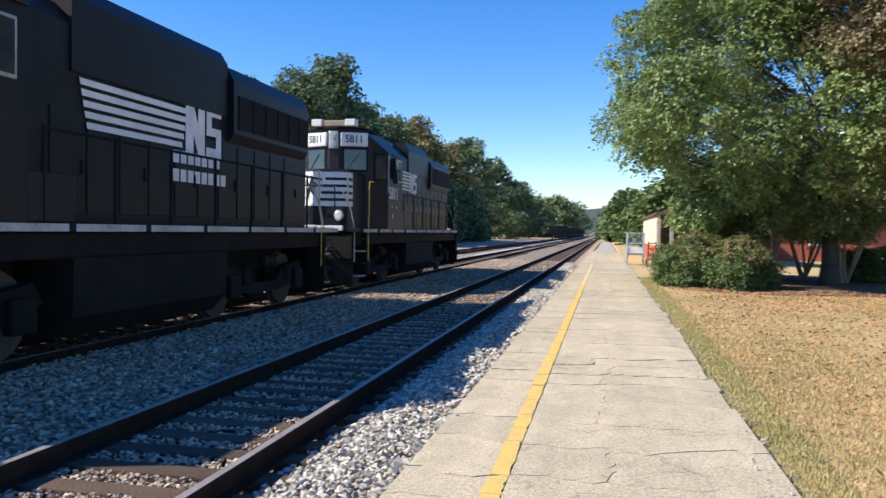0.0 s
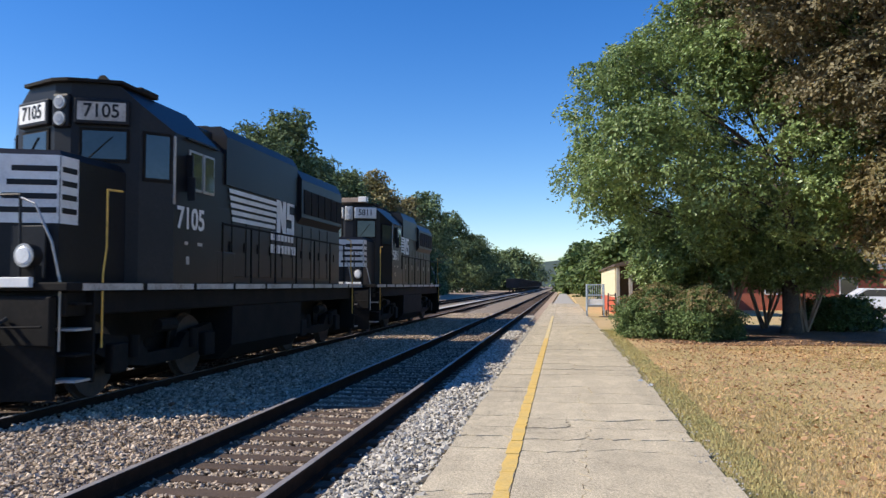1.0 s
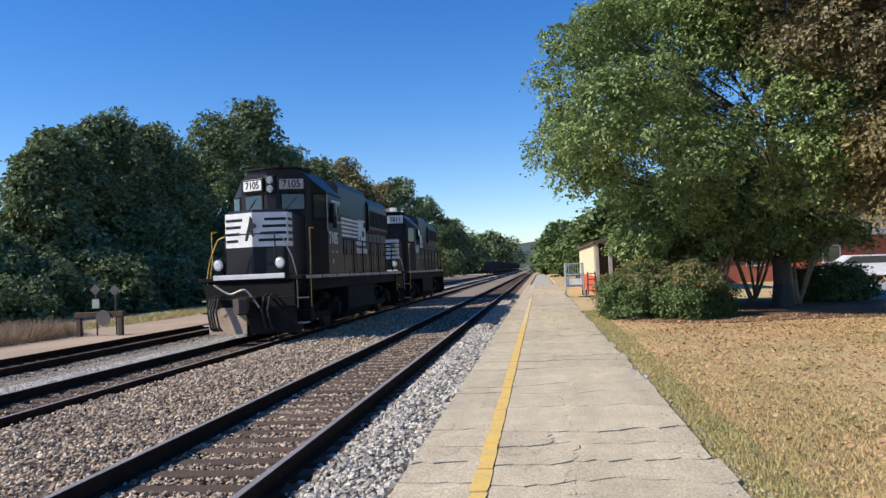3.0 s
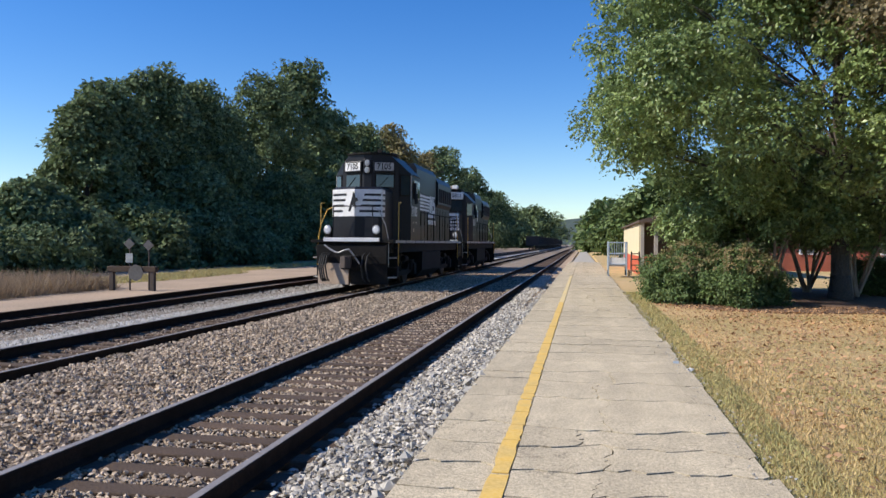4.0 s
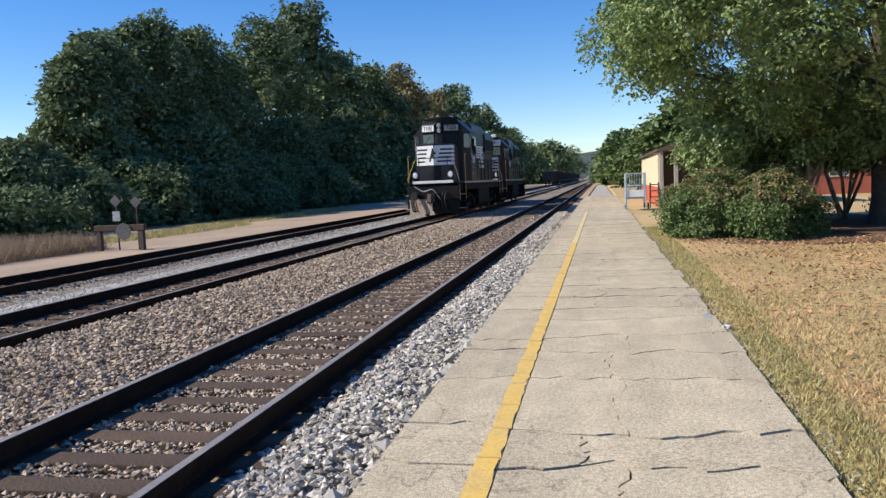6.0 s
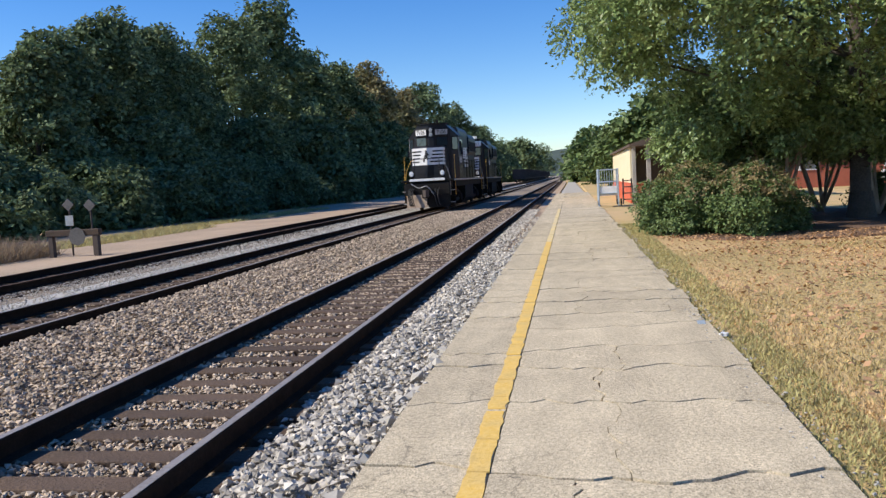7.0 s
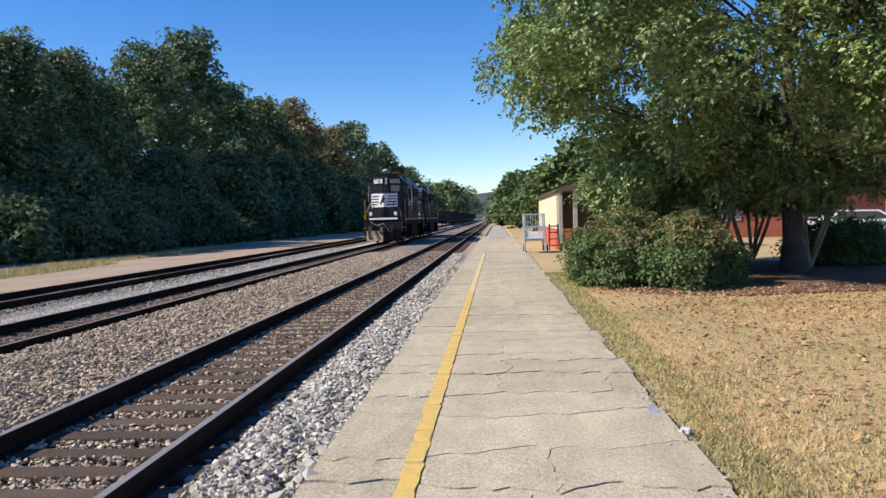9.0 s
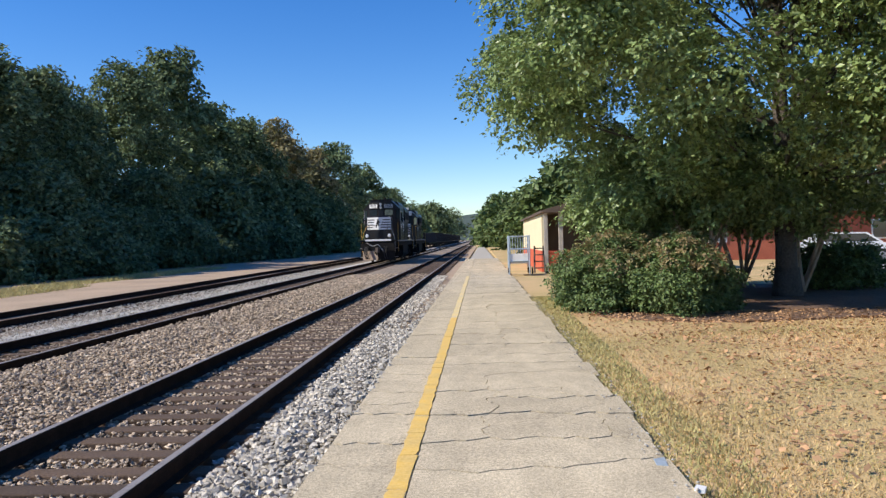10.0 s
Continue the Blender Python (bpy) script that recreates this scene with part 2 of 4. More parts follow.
M["concrete"] = concrete()
M["weed"] = mat("weed", (0.34, 0.25, 0.16), (0.26, 0.19, 0.12), (0.42, 0.31, 0.2), 0.5, 4, 0.8, bump=0, island=0.3, through=0.2)
M["crack_dirt"] = mat("crack_dirt", (0.055, 0.045, 0.036), (0.04, 0.033, 0.027), (0.08, 0.066, 0.052), 3, 40, 0.95)
M["mulch"] = mat("mulch", (0.15, 0.085, 0.055), (0.10, 0.06, 0.04), (0.24, 0.15, 0.10), 0.9, 18, 0.95, bump=1.0, dist=0.04)
# dark brown that carries painted shade on the station's front wall and roof
M["shaded_wood"] = mat("shaded_wood", (0.10, 0.07, 0.05), (0.07, 0.05, 0.04), (0.14, 0.10, 0.07), 2, 25, 0.8)


# ---- mesh helpers ----
def obj(name, bm, material, parent=None, label="", smooth=False):
    me = bpy.data.meshes.new(name)
    bmesh.ops.recalc_face_normals(bm, faces=bm.faces)
    bm.to_mesh(me)
    bm.free()
    me.materials.append(material)
    if smooth:
        me.polygons.foreach_set("use_smooth", [True] * len(me.polygons))
    ob = new(name, me)
    if parent:
        ob.parent = parent
    if label:
        ob["label"] = label
    return ob


def part(name, bm, material, parent, label="", smooth=False):
    return obj(name, bm, material, parent, label, smooth)


def raw(name, verts, faces, material, parent=None, label=""):
    me = bpy.data.meshes.new(name)
    me.from_pydata([tuple(v) for v in verts] if not isinstance(verts, np.ndarray) else verts.tolist(), [], faces if not isinstance(faces, np.ndarray) else faces.tolist())
    me.materials.append(material)
    ob = new(name, me)
    if parent:
        ob.parent = parent
    if label:
        ob["label"] = label
    return ob


def box(x0, x1, y0, y1, z0, z1, bevel=0.0, bm=None):
    bm = bm or bmesh.new()
    r = bmesh.ops.create_cube(bm, size=1, matrix=Matrix.LocRotScale(((x0 + x1) / 2, (y0 + y1) / 2, (z0 + z1) / 2), None, (abs(x1 - x0), abs(y1 - y0), abs(z1 - z0))))
    if bevel:
        edges = list({e for v in r["verts"] for e in v.link_edges})
        bmesh.ops.bevel(bm, geom=edges, offset=bevel, segments=2, affect="EDGES", profile=0.5)
    return bm


def cyl(p, q, r0, r1=None, n=10, bm=None):
    bm = bm or bmesh.new()
    p, q = Vector(p), Vector(q)
    m = Matrix.Translation((p + q) / 2) @ (q - p).to_track_quat("Z", "Y").to_matrix().to_4x4()
    bmesh.ops.create_cone(bm, cap_ends=True, segments=n, radius1=r0, radius2=r0 if r1 is None else r1, depth=(q - p).length, matrix=m)
    return bm


def tube(points, r, n=8, bm=None):
    bm = bm or bmesh.new()
    for a, b in zip(points, points[1:]):
        cyl(a, b, r, r, n, bm)
    for p in points[1:-1]:
        bmesh.ops.create_icosphere(bm, subdivisions=1, radius=r * 1.02, matrix=Matrix.Translation(p))
    return bm


def prism(outline, axis, a, b, bm=None):
    """A solid: an outline of (u, v) swept along x, y or z from a to b."""
    bm = bm or bmesh.new()
    def at(u, v, w):
        return {"x": (w, u, v), "y": (u, w, v), "z": (u, v, w)}[axis]
    lo = [bm.verts.new(at(u, v, a)) for u, v in outline]
    hi = [bm.verts.new(at(u, v, b)) for u, v in outline]
    bm.faces.new(lo)
    bm.faces.new(hi[::-1])
    for i in range(len(outline)):
        j = (i + 1) % len(outline)
        bm.faces.new((lo[i], hi[i], hi[j], lo[j]))
    return bm


def thing(name, label, category, group="", m=None):
    ob = new(name)
    if m is not None:
        ob.matrix_basis = m
    return tagged(ob, label, category, group)


def structure(ob, label="", category=""):
    return tagged(ob, label, category, kind="structure")


rng = np.random.default_rng(7)
SPACING = 0.475     # ties of the main track

# ---- the ground ----
TRACKS = ((-0.80, 0.0), (-5.48, -0.05), (-9.80, -0.06))     # centre x, rail height
PX0, PX1, PZ = 1.15, 3.58, 0.05                             # the platform


def ground():
    """One sheet to the horizon: ballast shoulder on the tracks, lawn on the platform's far side, earth beyond."""
    xs = sorted({-2500, -800, -250, -100, -60, -40, -30, -24, -19, -16, -14, -12.5, -11.6, -8.0, -7.4, -4.6, -4.0, -2.9, 0.4, 1.1, 1.2, 3.55, 3.6, 4, 5, 7, 10, 14, 20, 30, 60, 120, 400, 2500})
    ys = [-1500, -300, -80, -30, -12, -4, 0, 4, 8, 12, 16, 20, 26, 32, 40, 50, 62, 80, 110, 150, 220, 320, 500, 900, 3000]
    def z(x, y):
        if x < -11:
            return -0.22 + 0.05 * math.sin(x * 1.3) * math.cos(y * 0.31)
        if x < 1.15:
            return -0.27 if x < -4.2 else -0.24
        if x < 3.58:
            return -0.12
        return -0.01 + (0.02 * math.sin(x * 0.7 + y * 0.2) if 3.9 < x < 60 else 0)
    verts = [(x, y, z(x, y)) for y in ys for x in xs]
    n = len(xs)
    faces, kinds = [], []
    for j in range(len(ys) - 1):
        for i in range(n - 1):
            faces.append((j * n + i, j * n + i + 1, (j + 1) * n + i + 1, (j + 1) * n + i))
            mx = (xs[i] + xs[i + 1]) / 2
            my = (ys[j] + ys[j + 1]) / 2
            kinds.append(0 if mx < -11.6 or (0.4 < mx < 1.2 and my > 24) else 2 if -8.2 < mx < -7.0 else 1 if mx < 1.15 else 3)
    ob = raw("ground", verts, faces, M["earth"])
    for k in ("ballast_bed", "white_bed", "grass_dry"):
        ob.data.materials.append(M[k])
    ob.data.polygons.foreach_set("material_index", kinds)
    return structure(ob, "ballast, bare earth and dry lawn beside the railway", "ground")


ground()


def rocks(name, material, label, boxes, seed, flat=0.75, between=False):
    """Broken stones, each a skewed six-cornered block; boxes: x0, x1, y0, y1, z, count, size."""
    g = np.random.default_rng(seed)
    cube = np.array([[-1.25, -0.3, 0], [1.25, 0.3, 0], [0.3, -1.2, 0.2], [-0.3, 1.2, 0.2], [0.25, 0.15, -1.1], [-0.15, 0.1, 1.15]], float)
    tris = np.array([[0, 2, 5], [2, 1, 5], [1, 3, 5], [3, 0, 5], [2, 0, 4], [1, 2, 4], [3, 1, 4], [0, 3, 4]])
    V, Fs, base = [], [], 0
    for x0, x1, y0, y1, z, n, size in boxes:
        s = size * g.uniform(0.45, 1.0, (n, 1, 1)) * g.uniform(0.6, 1.1, (n, 1, 3))
        v = cube[None] * s * 0.5 * g.uniform(0.55, 1.2, (n, 6, 3))
        a, b = g.uniform(0, 6.28, n), g.uniform(-0.9, 0.9, n)
        ca, sa, cb, sb = np.cos(a), np.sin(a), np.cos(b), np.sin(b)
        zero, one = np.zeros(n), np.ones(n)
        ra = np.stack([np.stack([ca, -sa, zero], -1), np.stack([sa, ca, zero], -1), np.stack([zero, zero, one], -1)], 1)
        rb = np.stack([np.stack([one, zero, zero], -1), np.stack([zero, cb, -sb], -1), np.stack([zero, sb, cb], -1)], 1)
        v = np.einsum("nij,nkj->nki", np.einsum("nij,njk->nik", ra, rb), v)
        v[..., 2] *= flat
        ys = g.uniform(y0, y1, n)
        if between:
            ys = np.round(ys / SPACING - 0.5) * SPACING + SPACING * 0.5 + g.uniform(-0.12, 0.12, n)
        p = np.stack([g.uniform(x0, x1, n), ys, z + g.uniform(-0.012, 0.022, n) + size * 0.12], -1)
        V.append((v + p[:, None]).reshape(-1, 3))
        Fs.append((tris[None] + (base + np.arange(n) * 6)[:, None, None]).reshape(-1, 3))
        base += n * 6
    ob = raw(name, np.concatenate(V), np.concatenate(Fs), material)
    return tagged(ob, label, "ballast", kind="stuff")


rocks("ballast_stones", M["stone_white"], "pale grey crushed stone ballast beside the platform edge", [
    (0.42, 1.14, 2, 12, -0.12, 7000, 0.085), (0.42, 1.14, 12, 24, -0.12, 5600, 0.09),
    (0.24, 0.46, 2, 24, -0.165, 3600, 0.085), (0.10, 0.28, -5, 30, -0.215, 3000, 0.08),
    (0.24, 0.75, 24, 46, -0.14, 2400, 0.10), (0.75, 1.10, 24, 40, -0.19, 500, 0.09),
    (0.26, 1.14, -5, 2, -0.13, 4000, 0.085), (0.6, 1.14, 3, 22, -0.06, 2600, 0.085)], 3)
rocks("ballast_stones", M["stone_brown"], "brownish grey ballast stones between and around the tracks", [
    (-4.55, -1.66, -4, 4, -0.16, 7000, 0.078), (-4.55, -1.66, 4, 14, -0.16, 15000, 0.078), (-4.55, -1.66, 14, 26, -0.16, 15000, 0.082), (-4.55, -1.66, 26, 50, -0.16, 9000, 0.10),
    (-4.0, -2.2, 6, 40, -0.11, 6500, 0.08),
    (-6.15, -4.8, 8, 40, -0.245, 5000, 0.06)], 4)
rocks("ballast_stones", M["stone_brown"], "small ballast stones between the ties", [(-1.5, -0.1, -4, 2, -0.195, 2500, 0.062), (-1.5, -0.1, 2, 14, -0.195, 7000, 0.062), (-1.5, -0.1, 14, 30, -0.195, 5500, 0.065), (-1.5, -0.1, 30, 50, -0.195, 3500, 0.075)], 5, between=True)
rocks("gravel", M["stone_white"], "fine pale gravel between the second track and the siding", [(-8.9, -6.6, 9, 30, -0.235, 9000, 0.05), (-8.9, -6.6, 30, 60, -0.235, 6000, 0.08)], 6)
rocks("rubble", M["concrete_old"], "crumbled concrete along the platform's grassy edge", [(3.42, 3.68, 3, 30, 0.04, 800, 0.034)], 7)
rocks("rubble", M["concrete_old"], "broken concrete chips along the platform's rail edge", [(1.02, 1.17, 2, 26, -0.01, 170, 0.16), (1.05, 1.18, 2, 30, 0.02, 420, 0.06)], 8)
rocks("ballast_stone", M["tie"], "single dark brown stone lying on the ballast", [(-3.15, -3.05, 11.35, 11.45, -0.05, 1, 0.34)], 11)


# ---- the tracks ----
def rail_mesh(x, top, y0, y1):
    """A flat-bottomed rail: foot, web and head."""
    half = [(0.075, -0.165), (0.075, -0.150), (0.012, -0.135), (0.010, -0.048), (0.036, -0.036), (0.037, -0.008), (0.028, 0.0)]
    outline = half + [(-u, v) for u, v in half[::-1]]
    return prism([(x + u, top + v) for u, v in outline], "y", y0, y1)


def track(cx, top, y0, y1, ties, polished, group):
    for s in (-0.757, 0.757):
        r = structure(obj("rail", rail_mesh(cx + s, top - 0.003, y0, y1), M["rail_side"]), "dark steel rail with a worn running surface", "rail")
        head = box(cx + s - 0.030, cx + s + 0.030, y0, y1, top - 0.002, top + 0.0015)
        part("running_surface", head, M["rail_top"] if polished else M["rail_rust"], r)
    bed = structure(new("track_bed"), group, "track")
    mesh = None
    for y in ties:
        dx, dz, dr = rng.uniform(-0.03, 0.03), rng.uniform(-0.012, 0.006), rng.uniform(-1.2, 1.2)
        if mesh is None:
            mesh = box(-1.28, 1.28, -0.11, 0.11, -0.2, 0.0, 0.012)
            t = part("tie", mesh, M["tie"], bed)
            mesh = t.data
        else:
            t = new("tie", mesh)
            t.parent = bed
        t.matrix_basis = pose(cx + dx, y, top - 0.165 + dz, 0, 0, dr)


track(TRACKS[0][0], TRACKS[0][1], -40, 900, [i * SPACING for i in range(-12, 190)], True, "wooden ties of the main track")
track(TRACKS[1][0], TRACKS[1][1], -40, 900, [4 + i * 0.5 for i in range(0, 130)], True, "wooden ties of the second track")
track(TRACKS[2][0], TRACKS[2][1], -40, 600, [8 + i * 0.5 for i in range(0, 90)], False, "half-buried ties of the siding")
far_ties = bmesh.new()
for i in range(190, 420):
    box(-2.08, 0.48, i * SPACING - 0.11, i * SPACING + 0.11, -0.36, -0.166, 0, far_ties)
tagged(structure(obj("far_ties", far_ties, M["tie"]), "distant wooden ties of the main track", "track"), kind="stuff")


# ---- the platform ----
def platform():
    """Concrete slabs parted by ragged transverse cracks, on one footing, with a paler kerb strip along the rails."""
    base = structure(obj("platform", box(PX0 + 0.02, PX1 - 0.03, -14, 70, -0.3, PZ - 0.035), M["crack_dirt"]), "weathered concrete station platform with cracks and a yellow line", "platform")
    g = random.Random(5)
    y, cuts = -6.0, []
    while y < 70:
        cuts.append(y)
        y += g.uniform(0.5, 1.2)
    n = 27
    def edge(y, k):
        h = random.Random(k)
        drift = h.uniform(-0.12, 0.12)
        pts, off = [], 0.0
        for i in range(n):
            off += h.uniform(-0.085, 0.085)
            off *= 0.86
            pts.append(y + off + drift * (i / (n - 1) - 0.5))
        return pts
    lines = [edge(y, k) for k, y in enumerate(cuts)]
    xs = [PX0 + (PX1 - PX0) * i / (n - 1) for i in range(n)]
    xs[8] = 1.84
    for k in range(len(cuts) - 1):
        gaps = [0.005 + 0.016 * random.Random(k + d + 900).random() ** 1.5 for d in (0, 1)]
        rag = g.uniform(-0.05, 0.035)
        # each row breaks along one to three ragged lines that run with the platform
        breaks = [0, 8]
        if cuts[k] < 32 and g.random() < 0.75:
            breaks.append(g.randint(12, 16))
            if g.random() < 0.5:
                breaks.append(g.randint(19, 23))
        breaks.append(n - 1)
        sides = {}
        for b in breaks[2:-1]:
            h, off, pts = random.Random(k * 40 + b), 0.0, []
            for i in range(1, 13):
                off = off * 0.8 + h.uniform(-0.05, 0.05)
                pts.append((off * math.sin(math.pi * i / 13) ** 0.5, i / 13))
            sides[b] = (pts, 0.002 + 0.0045 * h.random())
        for a, b in zip(breaks, breaks[1:]):
            low = [(xs[i], lines[k][i] + gaps[0]) for i in range(a, b + 1)]
            high = [(xs[i], lines[k + 1][i] - gaps[1]) for i in range(a, b + 1)]
            def ragged(c, sign):
                if c not in sides:
                    return []
                pts, w = sides[c]
                y0, y1 = lines[k][c], lines[k + 1][c]
                return [(xs[c] + o + sign * w, y0 + (y1 - y0) * f) for o, f in pts]
            shift = 0.004 if a == 8 else 0.003 if a else 0.0
            low[0], high[0] = (low[0][0] + shift, low[0][1]), (high[0][0] + shift, high[0][1])
            if b == n - 1:
                low[-1], high[-1] = (low[-1][0] + rag, low[-1][1]), (high[-1][0] + rag, high[-1][1])
            else:
                low[-1], high[-1] = (low[-1][0] - 0.004, low[-1][1]), (high[-1][0] - 0.004, high[-1][1])
            slab = part("slab", prism(low + ragged(b, -1) + high[::-1] + ragged(a, 1)[::-1], "z", PZ - 0.05, PZ), M["concrete"], base)
            slab.location.z = g.uniform(-0.004, 0.003)
    # yellow line, in worn dashes that follow the slabs
    y = -4.0
    while y < 41:
        ln = g.uniform(0.28, 0.9)
        m, w0 = 5, 0.058
        left = [(1.775 - w0 + g.uniform(-0.013, 0.010), y + ln * i / m) for i in range(m + 1)]
        right = [(1.775 + w0 + g.uniform(-0.010, 0.013), y + ln * i / m) for i in range(m + 1)]
        bm = prism(left + right[::-1], "z", PZ - 0.002, PZ + 0.006)
        part("yellow_line", bm, M["yellow"] if y < 24 else M["yellow_faded"], base, "worn yellow safety line")
        y += ln + (0.012 if g.random() < 0.8 else 0.05)
    # the paved way goes on, narrower, beyond the slabs
    structure(obj("path", prism([(1.5, 70), (3.3, 70), (2.9, 160), (1.9, 160)], "z", -0.1, 0.035), M["concrete_old"]), "pale gravel path beside the main track", "path")
    structure(obj("verge", prism([(1.15, 60), (1.3, 60), (1.5, 160), (1.15, 160)], "z", -0.2, -0.02), M["earth"]), "bare earth verge", "ground")


platform()


# ---- locomotives ----
def digits(text, size, material, parent, m, name="lettering", label=""):
    cu = bpy.data.curves.new(name, "FONT")
    cu.body, cu.size, cu.align_x, cu.align_y, cu.extrude = text, size, "CENTER", "CENTER", 0.004
    cu.offset = size * 0.015
    tmp = bpy.data.objects.new(name, cu)
    me = bpy.data.meshes.new_from_object(tmp)
    bpy.data.objects.remove(tmp)
    me.materials.clear()
    me.materials.append(material)
    ob = new(name, me)
    ob.parent, ob.matrix_basis = parent, m
    if label:
        ob["label"] = label
    return ob


def facing(x, y, z, nx, ny, rise=0.0):
    """A pose whose z axis points along (nx, ny) and whose y axis is up."""
    n = Vector((nx, ny, rise)).normalized()
    xa = Vector((0, 0, 1)).cross(n).normalized()
    ya = n.cross(xa)
    return Matrix.Translation((x, y, z)) @ Matrix((xa, ya, n)).transposed().to_4x4()


def plate(w, h, d=0.01, bevel=0.0):
    return box(-w / 2, w / 2, -h / 2, h / 2, -d, d, bevel)


def locomotive(number, label, older):
    """A four-axle hood locomotive. Nose at y = 0 and rails at z = 0; the long hood runs towards +y."""
    loco = thing("locomotive", label, "locomotive", "coupled locomotives")
    LEN = 13.75
    deck = 1.52
    up = 0.0 if older else 0.17      # the newer engine has the taller nose, cab and hood
    # underframe and deck
    part("underframe", box(-1.35, 1.35, 0.40, LEN - 0.45, 1.12, deck - 0.1, 0.03), M["black_grime_shade"], loco)
    part("walkway", box(-1.48, 1.48, 0.26, LEN - 0.32, deck - 0.1, deck, 0.015), M["black_grime_shade"], loco)
    for s in (-1, 1):
        y = 0.55
        while y < LEN - 1.4:
            ln = 1.15 if older else 1.35
            part("sill_stripe", box(s * 1.481, s * 1.49, y, y + ln, deck - 0.095, deck - 0.01), M["grime_shade_white"], loco, "grimy white sill stripe")
            y += ln + (0.22 if older else 0.12)
    for y0 in (0.18, LEN - 0.32):
        part("end_sill", box(-1.0, 1.0, y0, y0 + 0.08, deck - 0.06, deck + 0.06, 0.01), M["white_paint"], loco, "white-painted end sill")
    # pilots with snow ploughs: two plates that meet in a blunt ridge
    for y0, s in ((-0.06, 1), (LEN, -1)):
        for side in (-1, 1):
            o = [(0.04 * side, y0 + 0.10 * s), (1.24 * side, y0 + 0.40 * s), (1.24 * side, y0 + 0.46 * s), (0.04 * side, y0 + 0.16 * s)]
            # right plate is black to paint in the shade on that side
            part("plough", prism(o, "z", 0.16, 0.80), M["tan_dust"] if side < 0 else M["black_grime_shade"], loco, "dusty tan snow plough plate" if side < 0 else "snow plough plate with its shade painted black")
        part("coupler_pocket", box(-0.30, 0.30, y0 + 0.04 * s, y0 + 0.6 * s, 0.62, 1.05, 0.03), M["black_grime_shade"], loco)
        part("coupler_shank", box(-0.09, 0.09, y0 - 0.32 * s, y0 + 0.1 * s, 0.72, 0.98, 0.02), M["rust_dark"], loco)
        part("coupler_knuckle", prism([(-0.16, y0 - 0.28 * s), (0.17, y0 - 0.26 * s), (0.20, y0 - 0.46 * s), (0.06, y0 - 0.58 * s), (-0.13, y0 - 0.5 * s)], "z", 0.68, 1.02), M["rust_dark"], loco)
        part("buffer_beam", box(-1.26, 1.26, y0 + 0.30 * s, y0 + 0.42 * s, 0.78, deck - 0.16, 0.02), M["black_grime_shade"], loco)
        for x in (-1.0, -0.93, -0.86, -0.77, 0.5, 0.66):
            part("air_hose", tube([(x, y0 + 0.28 * s, 1.1), (x - 0.03, y0 + 0.10 * s, 1.02), (x - 0.05, y0 - 0.04 * s, 0.72), (x + 0.02, y0 - 0.02 * s, 0.34), (x + 0.07, y0 + 0.05 * s, 0.26)], 0.028), M["hose"], loco)
        cable = []
        for k in range(15):
            u = k / 14
            cable.append((-0.85 + 1.25 * u, y0 - (0.05 + 0.05 * math.sin(u * 3.1)) * s, 1.36 - 0.26 * math.sin(min(1.0, u * 1.9) * math.pi / 2) + (0.12 * math.sin((u - 0.4) * 5.2) if 0.4 < u < 1.0 else 0) - max(0, u - 0.72) * 1.1))
        part("jumper_cable", tube(cable, 0.024), M["steel"], loco, "pale jumper cable")
        part("cut_lever", tube([(-1.3, y0 + 0.1 * s, 1.02), (-0.4, y0 + 0.1 * s, 1.0), (-0.25, y0 - 0.1 * s, 1.02), (0.25, y0 - 0.1 * s, 1.02), (0.4, y0 + 0.1 * s, 1.0), (1.3, y0 + 0.1 * s, 1.02)], 0.014), M["black_grime_shade"], loco)
        for side in (-1, 1):
            # step wells with four treads
            for k in range(4):
                z = 0.35 + 0.3 * k
                part("step", box(side * 1.05, side * 1.47, y0 + 0.52 * s, y0 + 0.82 * s, z, z + 0.03), M["grime_shade_white"] if k in (0, 2) else M["black_grime_shade"], loco)
            part("step_plate", box(side * 1.03, side * 1.06, y0 + 0.48 * s, y0 + 0.86 * s, 0.32, deck - 0.1), M["black_grime_shade"], loco)
            part("step_plate", box(side * 1.03, side * 1.47, y0 + 0.86 * s, y0 + 0.9 * s, 0.32, deck - 0.1), M["black_grime_shade"], loco)
            # grab irons and hand rails of the steps
            part("front_handrail", tube([(side * 1.27, y0 + 0.46 * s, 0.72), (side * 1.27, y0 + 0.46 * s, 1.52), (side * 1.16, y0 + 0.44 * s, 1.98), (side * 0.92, y0 + 0.42 * s, 2.44), (side * 0.7, y0 + 0.42 * s, 2.52)], 0.016), M["steel"] if side > 0 else M["rail_yellow"], loco)
            part("step_handrail", tube([(side * 1.46, y0 + 1.05 * s, 0.72), (side * 1.46, y0 + 1.05 * s, 1.62), (side * 1.44, y0 + 1.15 * s, 1.95), (side * 1.44, y0 + 1.15 * s, 2.68), (side * 1.43, y0 + 1.5 * s, 2.70)], 0.014), M["rail_yellow"], loco, "yellow step handrail")
        part("end_rail", tube([(-0.7, y0 + 0.42 * s, 2.55), (-0.72, y0 + 0.42 * s, deck)], 0.02), M["black_paint"], loco)
        part("end_rail", tube([(0.7, y0 + 0.42 * s, 2.55), (0.72, y0 + 0.42 * s, deck)], 0.02), M["black_paint"], loco)
        part("end_rail", tube([(-0.7, y0 + 0.42 * s, 2.55), (0.7, y0 + 0.42 * s, 2.55)], 0.018), M["black_paint"], loco)
    # nose: two front planes that meet in a shallow ridge, with a bevelled top
    NW, NF, NB, NT = 0.90, 0.55, 2.45, 2.98 + up * 1.1
    ridge = 0.28
    bm = bmesh.new()
